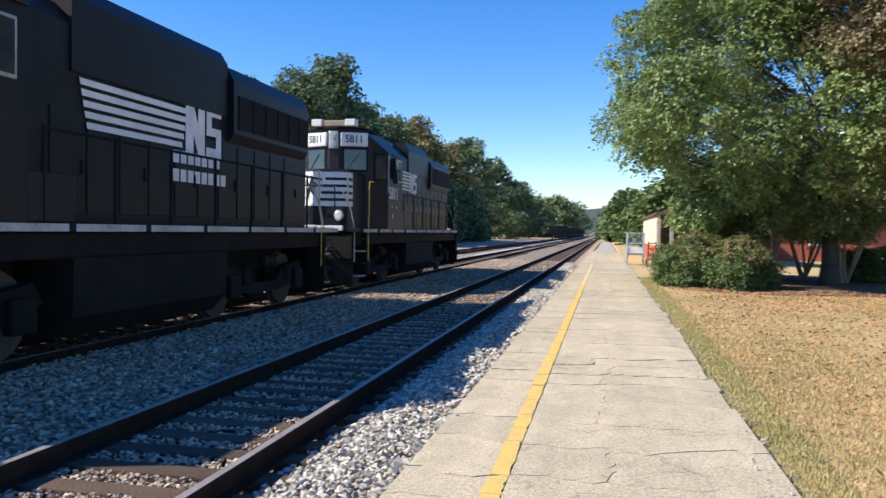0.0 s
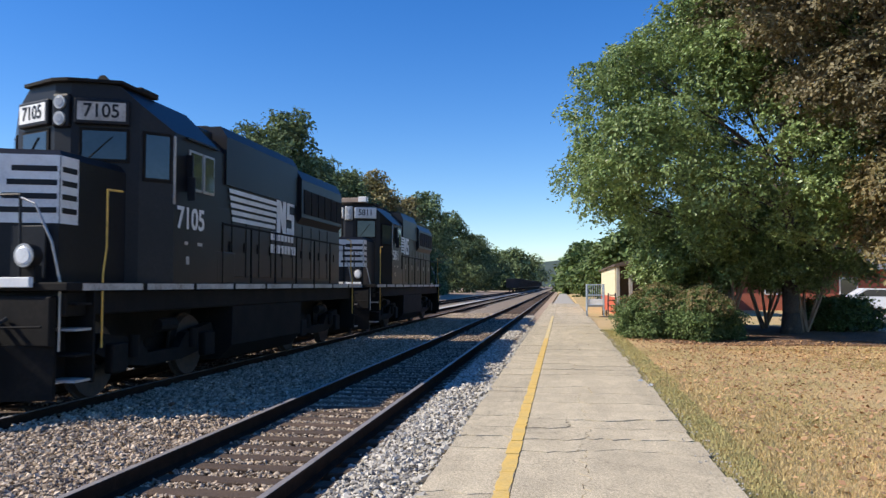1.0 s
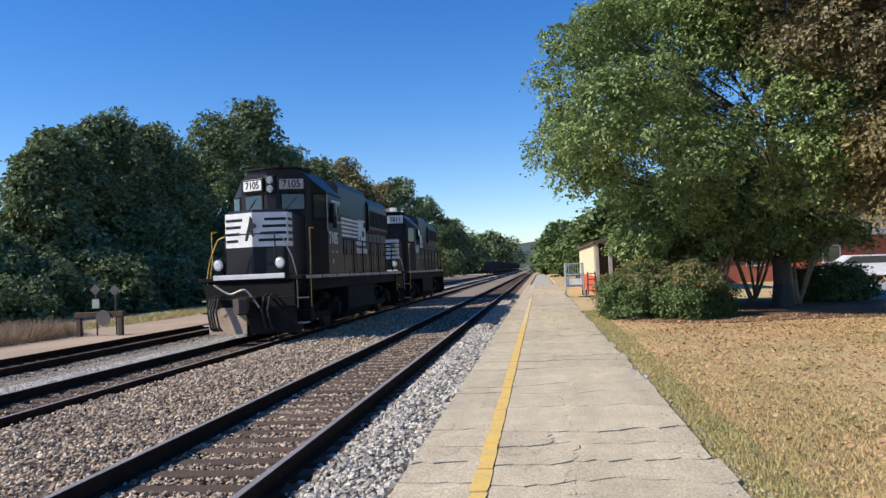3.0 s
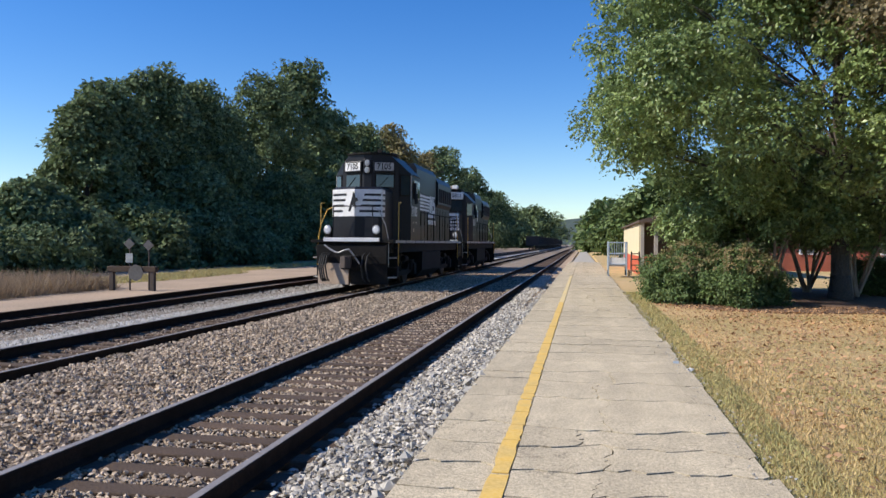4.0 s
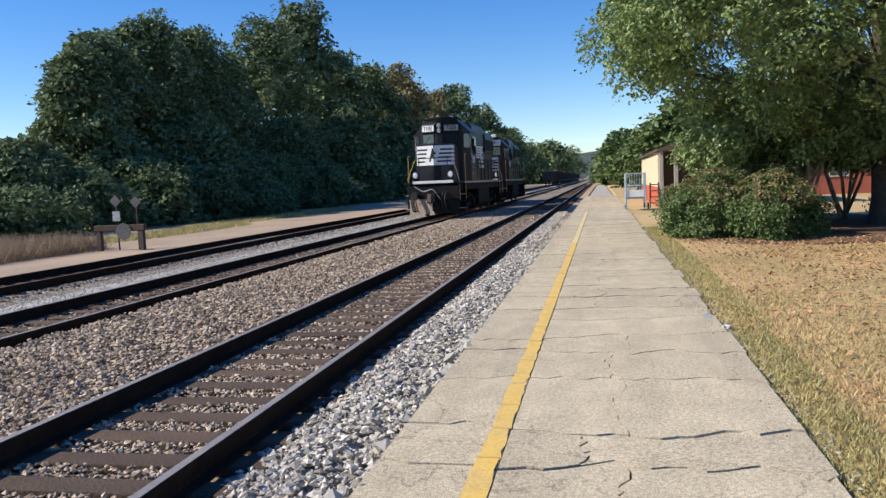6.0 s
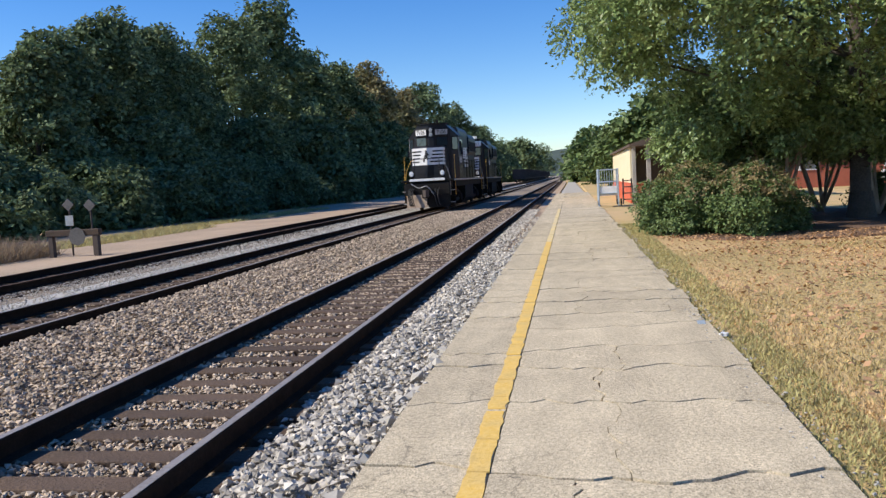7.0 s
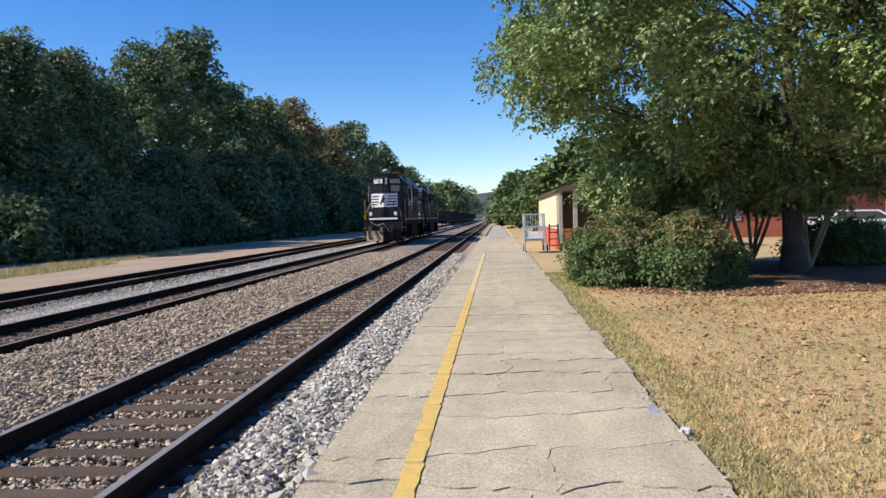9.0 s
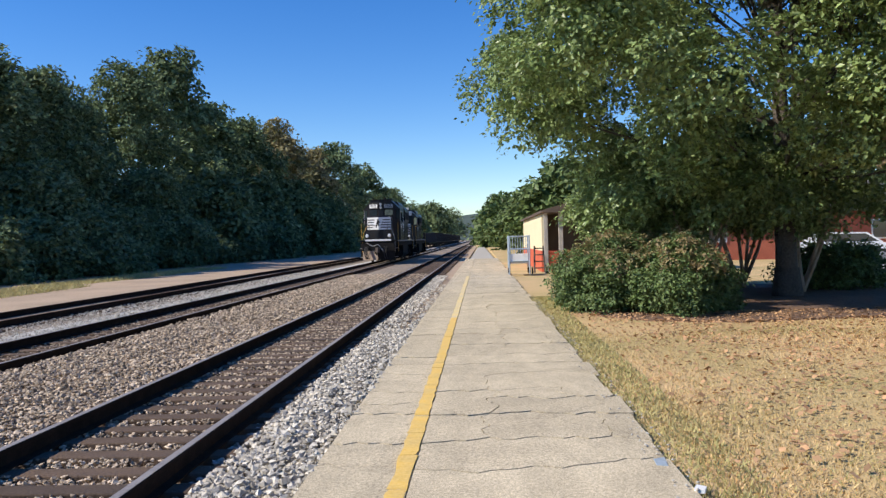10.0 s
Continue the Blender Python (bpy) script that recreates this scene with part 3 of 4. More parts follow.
    low = [(-NW, NF + ridge), (0, NF), (NW, NF + ridge), (NW, NB), (-NW, NB)]
    rings = []
    for z, inset in ((deck, 0.0), (NT - 0.10, 0.0), (NT, 0.10)):
        ring = []
        for x, y in low:
            ring.append(bm.verts.new((x * (1 - inset * 0.9), y + (inset if y < NB else 0), z)))
        rings.append(ring)
    for a, b in zip(rings, rings[1:]):
        for i in range(5):
            bm.faces.new((a[i], a[(i + 1) % 5], b[(i + 1) % 5], b[i]))
    bm.faces.new(rings[-1])
    bm.faces.new(rings[0][::-1])
    part("nose", bm, M["black_paint"], loco)
    # white panel with dark stripes on both nose planes and round the corners
    tilt = math.atan2(ridge, NW)
    flen = math.hypot(ridge, NW)
    for side in (-1, 1):
        nx, ny = side * math.sin(tilt), -math.cos(tilt)
        cx, cy = side * NW / 2, NF + ridge / 2
        z0, z1 = 2.06 + up * 1.1, 2.90 + up * 1.1
        p = part("nose_panel", plate(flen - 0.005, z1 - z0, 0.006), M["white_paint"], loco, "white nose panel with black stripes")
        p.matrix_basis = facing(cx + nx * 0.004, cy + ny * 0.004, (z0 + z1) / 2, nx, ny)
        for k in range(4):
            z = z1 - 0.17 - 0.17 * k
            lean = (0.62, 0.56, 0.50, 0.44)[k] if side < 0 else (0.62, 0.68, 0.74, 0.80)[k]
            ln = flen * lean
            off = (flen / 2 - ln / 2 - 0.03)
            xo = -off if side < 0 else off
            st = part("stripe", plate(ln, 0.07, 0.006), M["black_paint"], p, "black stripe")
            st.matrix_basis = pose(xo, z - (z0 + z1) / 2, 0.004)
        side_panel = part("nose_panel", plate(0.36, z1 - z0, 0.004), M["white_paint"], loco, "white stripes wrapped round the nose corner")
        side_panel.matrix_basis = facing(side * (NW + 0.004), NF + ridge + 0.19, (z0 + z1) / 2, side, 0)
        for k in range(4):
            st = part("stripe", plate(0.30, 0.07, 0.005), M["black_paint"], side_panel, "black stripe")
            st.matrix_basis = pose(0, z1 - 0.17 - 0.17 * k - (z0 + z1) / 2, 0.003)
        # ditch light on a bracket
        part("ditch_light_bracket", box(side * 0.77, side * 0.97, 0.32, 0.44, deck, deck + 0.2), M["black_grime_shade"], loco)
        dl = part("ditch_light", cyl((side * 0.87, 0.42, 1.83), (side * 0.87, 0.24, 1.83), 0.13, 0.15, 18), M["black_grime_shade"], loco)
        part("rim", cyl((side * 0.87, 0.25, 1.83), (side * 0.87, 0.225, 1.83), 0.145, 0.135, 18), M["steel"], dl)
        part("lens", cyl((side * 0.87, 0.23, 1.83), (side * 0.87, 0.215, 1.83), 0.115, 0.09, 18), M["lens_glow"], dl, "clear ditch light lens")
    # emblem: a plain dark slanted shape between the stripes
    em = part("emblem", prism([(-0.22, -0.30), (-0.12, -0.32), (-0.03, -0.10), (0.06, -0.22), (0.10, -0.20), (0.08, -0.02), (0.20, 0.02), (0.16, 0.10), (0.08, 0.12), (0.06, 0.24), (-0.02, 0.30), (-0.05, 0.16), (-0.10, 0.02)], "z", -0.004, 0.004), M["black_paint"], loco, "dark emblem on the nose")
    em.matrix_basis = facing(-0.05, NF - 0.012 + 0.02, 2.52 + up * 1.1, -math.sin(tilt), -math.cos(tilt))
    part("nose_door", box(0.28, 0.84, NF + 0.10, NF + 0.13, deck + 0.05, 2.04 + up, 0.01), M["black_paint"], loco)
    # cab: a front of two raked planes, angled corner panels and an arched roof over it all
    CW, CF, CB, CT = 1.46, 2.02, 4.25, 4.02 + up * 1.15
    eave = 3.56 + up
    brow = [(-CW, 0.74, eave), (-1.08, 0.36, eave + 0.34), (-0.80, 0.25, CT + 0.10), (-0.14, 0.0, CT + 0.13), (0.14, 0.0, CT + 0.13), (0.80, 0.25, CT + 0.10), (1.08, 0.36, eave + 0.34), (CW, 0.74, eave)]
    bm = bmesh.new()
    lo = [bm.verts.new((x, CF + d, deck)) for x, d, z in brow]
    hi = [bm.verts.new((x, CF + d, z)) for x, d, z in brow]
    back_lo = [bm.verts.new((x, CB, deck)) for x, d, z in brow]
    back_hi = [bm.verts.new((x, CB, z)) for x, d, z in brow]
    for i in range(len(brow) - 1):
        bm.faces.new((lo[i], lo[i + 1], hi[i + 1], hi[i]))
        bm.faces.new((hi[i], hi[i + 1], back_hi[i + 1], back_hi[i]))
        bm.faces.new((back_lo[i + 1], back_lo[i], back_hi[i], back_hi[i + 1]))
        bm.faces.new((lo[i + 1], lo[i], back_lo[i], back_lo[i + 1]))
    bm.faces.new((lo[0], hi[0], back_hi[0], back_lo[0]))
    bm.faces.new((lo[-1], back_lo[-1], back_hi[-1], hi[-1]))
    part("cab", bm, M["black_paint"], loco)
    lip = [(-0.86, CF + 0.20), (-0.14, CF - 0.10), (0.14, CF - 0.10), (0.86, CF + 0.20), (0.86, CF + 0.7), (-0.86, CF + 0.7)]
    part("roof_lip", prism(lip, "z", CT + 0.115, CT + 0.16), M["black_grime_shade"], loco)
    if older:
        part("roof_marker", box(-0.62, 0.62, CF - 0.05, CF + 0.30, CT + 0.17, CT + 0.33, 0.02), M["tan_dust"], loco)
        for x in (-0.52, 0.52):
            part("roof_marker_end", box(x - 0.16, x + 0.16, CF - 0.08, CF + 0.2, CT + 0.18, CT + 0.36, 0.02), M["white_paint"], loco)
    for x, h in ((-0.6, 0.05), (-0.35, 0.07), (-0.05, 0.06), (0.2, 0.08), (0.55, 0.05)):
        part("roof_bolt", box(x - 0.03, x + 0.03, CF + 0.25, CF + 0.32, CT + 0.15, CT + 0.16 + h, 0.01), M["black_grime_shade"], loco)
    part("air_horn", cyl((0.3, CF + 0.9, CT + 0.2), (0.3, CF + 0.5, CT + 0.26), 0.04, 0.09, 10), M["black_grime_shade"], loco)
    part("antenna_box", box(0.35, 0.85, CF + 0.75, CF + 1.25, CT + 0.12, CT + 0.21, 0.02), M["black_grime_shade"], loco)
    # number boards and head lights over the wind screens
    t2 = math.atan2(0.36, 0.94)
    for side in (-1, 1):
        nx, ny = side * math.sin(t2), -math.cos(t2)
        bx, by = side * 0.57, CF + 0.165
        housing = part("number_board", plate(0.80, 0.36, 0.06, 0.02), M["white_paint"] if older else M["black_paint"], loco)
        housing.matrix_basis = facing(bx + nx * 0.03, by + ny * 0.03, 3.86 + up * 0.35, nx, ny)
        # the lead's right panel takes a greyer white, its shade put into the colour
        panel = part("number_panel", plate(0.70, 0.26, 0.006), M["white_paint"] if (side < 0 or older) else M["grime_shade_white"], housing, "white number panel with dark figures")
        panel.matrix_basis = pose(0, 0, 0.064)
        digits(number, 0.27, M["black_paint"], housing, pose(0, 0, 0.073), "figures", "dark figures")
        # wind screens
        low = NT + 0.05
        wh = 3.64 + up * 0.35 - low
        fr = part("windscreen_frame", plate(0.74, wh, 0.012, 0.008), M["black_grime_shade"], loco)
        fr.matrix_basis = facing(side * 0.60 + nx * 0.012, CF + 0.176 + ny * 0.012, low + wh / 2, nx, ny)
        gl = part("windscreen", plate(0.64, wh - 0.09, 0.006), M["glass"], fr, "dark glass")
        gl.matrix_basis = pose(0, 0, 0.014)
        part("wiper", tube([(-0.22, -wh * 0.4, 0.03), (0.12, wh * 0.25, 0.03)], 0.009), M["black_grime_shade"], fr)
        # corner window in the angled panel
        qn = Vector((side * 0.707, -0.707, 0))
        qf = part("corner_window_frame", plate(0.44, 0.72, 0.012, 0.008), M["black_grime_shade"], loco)
        qf.matrix_basis = facing(side * 1.27 + qn.x * 0.012, CF + 0.55 + qn.y * 0.012, 3.16 + up, qn.x, qn.y)
        part("corner_pane", plate(0.36, 0.62, 0.006), M["glass"], qf, "dark glass").matrix_basis = pose(0, 0, 0.014)
        part("corner_trim", box(side * (CW - 0.01), side * (CW + 0.012), CF + 0.72, CF + 0.77, 2.5 + up, 3.5 + up), M["grime_shade_white"], loco, "pale corner trim")
        # side windows with a white-edged frame, arm rest and number
        for y, w in ((3.42, 0.36), (3.88, 0.30)):
            sw = part("side_window", plate(w + 0.08, 0.62, 0.015, 0.01), M["steel"], loco, "bright window frame")
            sw.matrix_basis = facing(side * (CW + 0.008), y, 3.14 + up * 0.6, side, 0)
            g2 = part("pane", plate(w, 0.54, 0.006), M["glass"], sw)
            g2.matrix_basis = pose(0, 0, 0.014)
        part("drip_rail", box(side * CW, side * (CW + 0.05), 3.1, 4.2, 3.52 + up, 3.55 + up), M["black_paint"], loco)
        part("wind_deflector", box(side * (CW + 0.005), side * (CW + 0.12), 3.12, 3.16, 2.9, 3.45), M["black_paint"], loco)
        digits(number, 0.46, M["white_paint"], loco, facing(side * (CW + 0.006), 3.30, 2.48, side, 0), "cab_number", "white figures on the cab side")
        for k, (dy, w) in enumerate(((-0.15, 0.10), (0.3, 0.16))):
            b2 = part("stencil", plate(w, 0.05, 0.003), M["grime_shade_white"], loco)
            b2.matrix_basis = facing(side * (CW + 0.005), 3.30 + dy * side, 2.12, side, 0)
        b3 = part("stencil", plate(0.10, 0.12, 0.003), M["grime_shade_white"], loco)
        b3.matrix_basis = facing(side * (CW + 0.005), 3.2, 1.86, side, 0)
        part("mirror", box(side * (CW + 0.06), side * (CW + 0.2), 3.06, 3.09, 2.75, 3.1, 0.008), M["black_paint"], loco)
    hl = part("headlight_housing", box(-0.15, 0.15, CF - 0.07, CF + 0.1, 3.60 + up * 0.5, 4.08 + up * 0.5, 0.04), M["black_paint"] if not older else M["steel"], loco)
    for z in (3.72 + up * 0.5, 3.95 + up * 0.5):
        part("headlight_rim", cyl((0, CF - 0.06, z), (0, CF - 0.10, z), 0.105, 0.095, 18), M["steel"], hl, "bright headlight rim")
        part("headlight", cyl((0, CF - 0.09, z), (0, CF - 0.108, z), 0.075, 0.06, 18), M["lens_dim"], hl, "clear headlight lens")
    # long hood
    HW, HT = 1.0, 3.98 + up * 0.7
    HB = LEN - 0.95
    outline = [(-HW, deck), (-HW, HT - 0.25), (-HW + 0.22, HT), (HW - 0.22, HT), (HW, HT - 0.25), (HW, deck)]
    part("long_hood", prism(outline, "y", CB, HB), M["black_paint"], loco)
    part("dynamic_brake_housing", prism([(-HW - 0.04, 3.30), (-HW - 0.04, 4.0 + up), (-HW + 0.1, 4.26 + up * 0.6), (HW - 0.1, 4.26 + up * 0.6), (HW + 0.04, 4.0 + up), (HW + 0.04, 3.30)], "y", 5.4 if not older else 6.4, 9.25), M["black_paint"], loco)
    part("radiator_housing", prism([(-HW - 0.12, 3.05), (-HW - 0.12, 3.80 + up * 0.7), (-HW + 0.05, 4.04 + up * 0.7), (HW - 0.05, 4.04 + up * 0.7), (HW + 0.12, 3.80 + up * 0.7), (HW + 0.12, 3.05), (HW, 2.9), (-HW, 2.9)], "y", 9.35, HB - 0.15), M["black_paint"], loco)
    for y in (10.2, 11.6):
        part("radiator_fan", cyl((0, y, 4.03), (0, y, 4.17 + up * 0.7), 0.6, 0.58, 24), M["black_grime_shade"], loco)
    for y in (7.3, 8.5):
        part("brake_fan", cyl((0, y, 4.25), (0, y, 4.36 + up * 0.6), 0.55, 0.53, 24), M["black_grime_shade"], loco)
    part("exhaust_stack", box(-0.3, 0.3, 6.0, 6.6, 4.2, 4.42 + up * 0.6, 0.04), M["black_grime_shade"], loco)
    part("equipment_box", box(-0.8, 0.8, 4.3, 5.3, 3.96, 4.12 + up * 0.7, 0.05), M["black_paint"], loco)
    for side in (-1, 1):
        # radiator grilles
        for k in range(6):
            y = 9.5 + k * 0.53
            gr = part("grille", plate(0.46, 0.56, 0.012), M["black_grime_shade"], loco)
            gr.matrix_basis = facing(side * (HW + 0.126), y + 0.25, 3.42, side, 0)
        # access doors with thin raised edges and latches
        y = 4.4
        while y < HB - 0.6:
            d = part("access_door", box(side * HW, side * (HW + 0.02), y, y + 0.60, deck + 0.12, 2.86, 0.008), M["black_paint"], loco)
            part("latch", box(side * (HW + 0.02), side * (HW + 0.04), y + 0.52, y + 0.56, 2.1, 2.28), M["steel"] if older else M["black_grime_shade"], d)
            y += 0.66
        # livery: six bars, a slanted pair of letters drawn as plain shapes, two rows of bars
        ly = 5.5 if not older else 4.6
        x = side * (HW + 0.035)
        zc = 3.02
        big = 1.0 if not older else 0.82
        def slab(u0, u1, v0, v1, cut=0.0, nm="livery_bar"):
            a, b = (u0, u1)
            o = [(ly + a * big + cut * (v0 - 0.36), zc + (v0 - 0.36) * big), (ly + b * big + cut * (v0 - 0.36), zc + (v0 - 0.36) * big), (ly + b * big + cut * (v1 - 0.36), zc + (v1 - 0.36) * big), (ly + a * big + cut * (v1 - 0.36), zc + (v1 - 0.36) * big)]
            part(nm, prism(o, "x", x - 0.004, x + 0.004), M["white_paint"], loco, "white livery bar")
        for k in range(6):
            v = 0.0 + k * 0.128
            slab(0.10 - 0.0 * k, 2.28 + 0.07 * k, v, v + 0.078, -0.25)
        for u0, u1, v0, v1, cut in ((2.46, 2.68, -0.06, 0.72, 0.0), (2.62, 2.84, -0.06, 0.72, -0.5), (2.82, 3.02, -0.06, 0.72, 0.0), (3.08, 3.55, 0.58, 0.72, 0.0), (3.08, 3.24, 0.30, 0.72, 0.0), (3.08, 3.55, 0.27, 0.40, 0.0), (3.39, 3.55, -0.06, 0.40, 0.0), (3.08, 3.55, -0.06, 0.08, 0.0)):
            slab(u0, u1, v0, v1, cut, "livery_shape")
        if not older:
            for row, words in ((2.52, 7), (2.25, 8)):
                for k in range(words):
                    yy = ly + 2.12 + 0.205 * k
                    part("livery_bar", box(x - 0.004, x + 0.004, yy, yy + 0.155, row - 0.09, row + 0.09), M["white_paint"], loco, "white bar in place of lettering")
        # side hand rail on stanchions
        hr = part("side_handrail", tube([(side * 1.43, 4.5, 2.52), (side * 1.43, LEN - 1.0, 2.52)], 0.02), M["black_grime_shade"], loco)
        y = 4.5
        while y < LEN - 0.9:
            part("stanchion", cyl((side * 1.43, y, deck), (side * 1.43, y, 2.54), 0.022, 0.02, 8), M["black_grime_shade"], loco)
            y += 1.24
        # battery box by the cab
        part("battery_box", box(side * 1.08, side * 1.44, 4.28, 5.0, deck, 2.05, 0.02), M["black_paint"], loco)
        # fuel tank ends, air reservoirs and bogies
        part("air_reservoir", cyl((side * 1.12, 5.3, 1.0), (side * 1.12, 8.4, 1.0), 0.16, 0.16, 14), M["black_grime_shade"], loco)
    part("fuel_tank", prism([(-1.38, 1.12), (-1.36, 0.45), (-1.1, 0.2), (1.1, 0.2), (1.36, 0.45), (1.38, 1.12)], "y", 5.05, 8.7), M["black_grime_shade"], loco)
    part("rear_wall_light", box(-0.2, 0.2, HB, HB + 0.1, 3.4, 3.85, 0.03), M["black_grime_shade"], loco)
    wheels = []
    for cy in (3.1, LEN - 3.1):
        part("bogie_bolster", box(-0.55, 0.55, cy - 1.9, cy + 1.9, 0.28, 1.12, 0.04), M["black_grime_shade"], loco)
        part("traction_motor", box(-0.6, 0.6, cy - 1.0, cy - 0.3, 0.2, 0.7, 0.06), M["black_grime_shade"], loco)
        part("traction_motor", box(-0.6, 0.6, cy + 0.3, cy + 1.0, 0.2, 0.7, 0.06), M["black_grime_shade"], loco)
    for cy in (3.1, LEN - 3.1):
        for side in (-1, 1):
            o = [(cy - 1.75, 0.62), (cy - 1.6, 0.86), (cy - 0.7, 0.74), (cy - 0.45, 0.52), (cy + 0.45, 0.52), (cy + 0.7, 0.74), (cy + 1.6, 0.86), (cy + 1.75, 0.62), (cy + 1.3, 0.44), (cy + 0.55, 0.34), (cy - 0.55, 0.34), (cy - 1.3, 0.44)]
            part("bogie_frame", prism(o, "x", side * 0.96, side * 1.12), M["black_grime_shade"], loco)
            for dy in (-1.35, 1.35):
                part("axle_box", box(side * 1.10, side * 1.24, cy + dy - 0.19, cy + dy + 0.19, 0.33, 0.72, 0.03), M["black_grime_shade"], loco)
                part("coil_spring", cyl((side * 1.14, cy + dy * 0.66, 0.5), (side * 1.14, cy + dy * 0.66, 0.8), 0.09, 0.09, 12), M["black_grime_shade"], loco)
            part("brake_cylinder", cyl((side * 1.14, cy - 0.25, 0.9), (side * 1.14, cy + 0.25, 0.9), 0.1, 0.1, 12), M["black_grime_shade"], loco)
        for dy in (-1.35, 1.35):
            ws = new("wheelset")
            ws.parent = loco
            ws.matrix_basis = pose(0, cy + dy, 0.5)
            part("axle", cyl((-0.9, 0, 0), (0.9, 0, 0), 0.08, 0.08, 10), M["black_grime_shade"], ws)
            for side in (-1, 1):
                w = cyl((side * 0.68, 0, 0), (side * 0.80, 0, 0), 0.50, 0.49, 28)
                cyl((side * 0.66, 0, 0), (side * 0.70, 0, 0), 0.53, 0.53, 28, w)
                cyl((side * 0.80, 0, 0), (side * 0.88, 0, 0), 0.14, 0.12, 12, w)
                part("wheel", w, M["rust_dark"], ws)
            wheels.append((ws, cy + dy))
    return loco, wheels


lead, lead_wheels = locomotive("7105", "black diesel freight locomotive with white nose stripes, leading", False)
mate, mate_wheels = locomotive("5811", "older black diesel locomotive with white number box, coupled behind", True)


def freight_car(m):
    car = thing("freight_car", "dark rusty open hopper car standing on the siding", "freight car", "hopper cars on the siding", m)
    part("side_sill", box(-1.45, 1.45, 0.3, 13.7, 0.95, 1.15, 0.02), M["rust_dark"], car)
    part("hopper_body", prism([(-1.5, 3.3), (-1.5, 1.5), (-1.2, 1.1), (1.2, 1.1), (1.5, 1.5), (1.5, 3.3), (1.4, 3.3), (1.4, 1.6), (-1.4, 1.6), (-1.4, 3.3)], "y", 0.5, 13.5), M["rust_dark"], car)
    for y0 in (0.42, 13.5):
        part("end_wall", box(-1.5, 1.5, y0, y0 + 0.08, 1.15, 3.3, 0.01), M["rust_dark"], car)
    for i in range(12):
        for s in (-1, 1):
            part("rib", box(s * 1.5, s * 1.6, 0.6 + i * 1.15, 0.72 + i * 1.15, 1.2, 3.3), M["rust_dark"], car)
    for cy in (2.2, 11.8):
        for s in (-1, 1):
            part("bogie_frame", prism([(cy - 1.2, 0.5), (cy - 0.4, 0.75), (cy + 0.4, 0.75), (cy + 1.2, 0.5), (cy + 0.5, 0.3), (cy - 0.5, 0.3)], "x", s * 0.95, s * 1.1), M["black_grime_shade"], car)
        for dy in (-0.85, 0.85):
            w = cyl((-0.83, cy + dy, 0.44), (-0.7, cy + dy, 0.44), 0.44, 0.44, 20)
            cyl((0.7, cy + dy, 0.44), (0.83, cy + dy, 0.44), 0.44, 0.44, 20, w)
            cyl((-0.8, cy + dy, 0.44), (0.8, cy + dy, 0.44), 0.07, 0.07, 8, w)
            part("wheelset", w, M["rust_dark"], car)
    return car


first_car = freight_car(pose(TRACKS[2][0], 195, TRACKS[2][1]))
for i in range(1, 15):
    copy_thing(first_car, pose(TRACKS[2][0], 195 + i * 14.6, TRACKS[2][1]))


# ---- trees and bushes ----
def leaf_cloud(centres, radii, count, size, seed, bottom=-9e9, curl=0.35, shell=0.35, wide=0.62, each=14):
    """Leaves as bent quads on flat sprays; each clump is a ragged, partly hollow ball of overlapping sprays."""
    g = np.random.default_rng(seed)
    centres, radii = np.array(centres, float), np.array(radii, float)
    w = radii ** 2
    sprays = max(1, count // each)
    idx = g.choice(len(centres), sprays, p=w / w.sum())
    d = g.normal(size=(sprays, 3))
    d /= np.linalg.norm(d, axis=1)[:, None]
    r = radii[idx] * (shell + (1 - shell) * g.random(sprays) ** 0.6) * g.uniform(0.8, 1.2, sprays)
    p = centres[idx] + d * r[:, None] * np.array([1, 1, 0.72])
    up = d * 0.7 + np.array([0, 0, 0.75]) + g.normal(size=(sprays, 3)) * 0.3
    up /= np.linalg.norm(up, axis=1)[:, None]
    reach = size * math.sqrt(each) * 0.85
    k = np.repeat(np.arange(sprays), each)
    n = len(k)
    q = g.normal(size=(n, 3)) * reach * 0.6
    q -= up[k] * (q * up[k]).sum(1)[:, None] * 0.75
    q[:, 2] -= (q ** 2).sum(1) / (reach * 5)
    p = p[k] + q
    keep = p[:, 2] > bottom
    p, k, q = p[keep], k[keep], q[keep]
    n = len(p)
    c = up[k] + g.normal(size=(n, 3)) * 0.42
    c /= np.linalg.norm(c, axis=1)[:, None]
    a = q / (np.linalg.norm(q, axis=1)[:, None] + 1e-9) + g.normal(size=(n, 3)) * 0.5
    a -= c * (a * c).sum(1)[:, None]
    a /= np.linalg.norm(a, axis=1)[:, None] + 1e-9
    b = np.cross(c, a)
    s = size * g.uniform(0.6, 1.25, (n, 1))
    v = np.stack([p - a * s, p + b * s * wide + c * s * curl * 0.5, p + a * s, p - b * s * wide + c * s * curl * 0.5], 1).reshape(-1, 3)
    base = np.arange(n) * 4
    f = np.concatenate([np.stack([base, base + 1, base + 2], -1), np.stack([base, base + 2, base + 3], -1)])
    return v, f


def limb_path(g, start, end, bend, n=6):
    pts = []
    side = Vector((g.uniform(-1, 1), g.uniform(-1, 1), g.uniform(-0.2, 0.5))) * bend
    for i in range(n + 1):
        t = i / n
        pts.append(Vector(start).lerp(Vector(end), t) + side * math.sin(t * math.pi) + Vector((g.uniform(-1, 1), g.uniform(-1, 1), g.uniform(-1, 1))) * bend * 0.12 * (0 < i < n))
    return pts


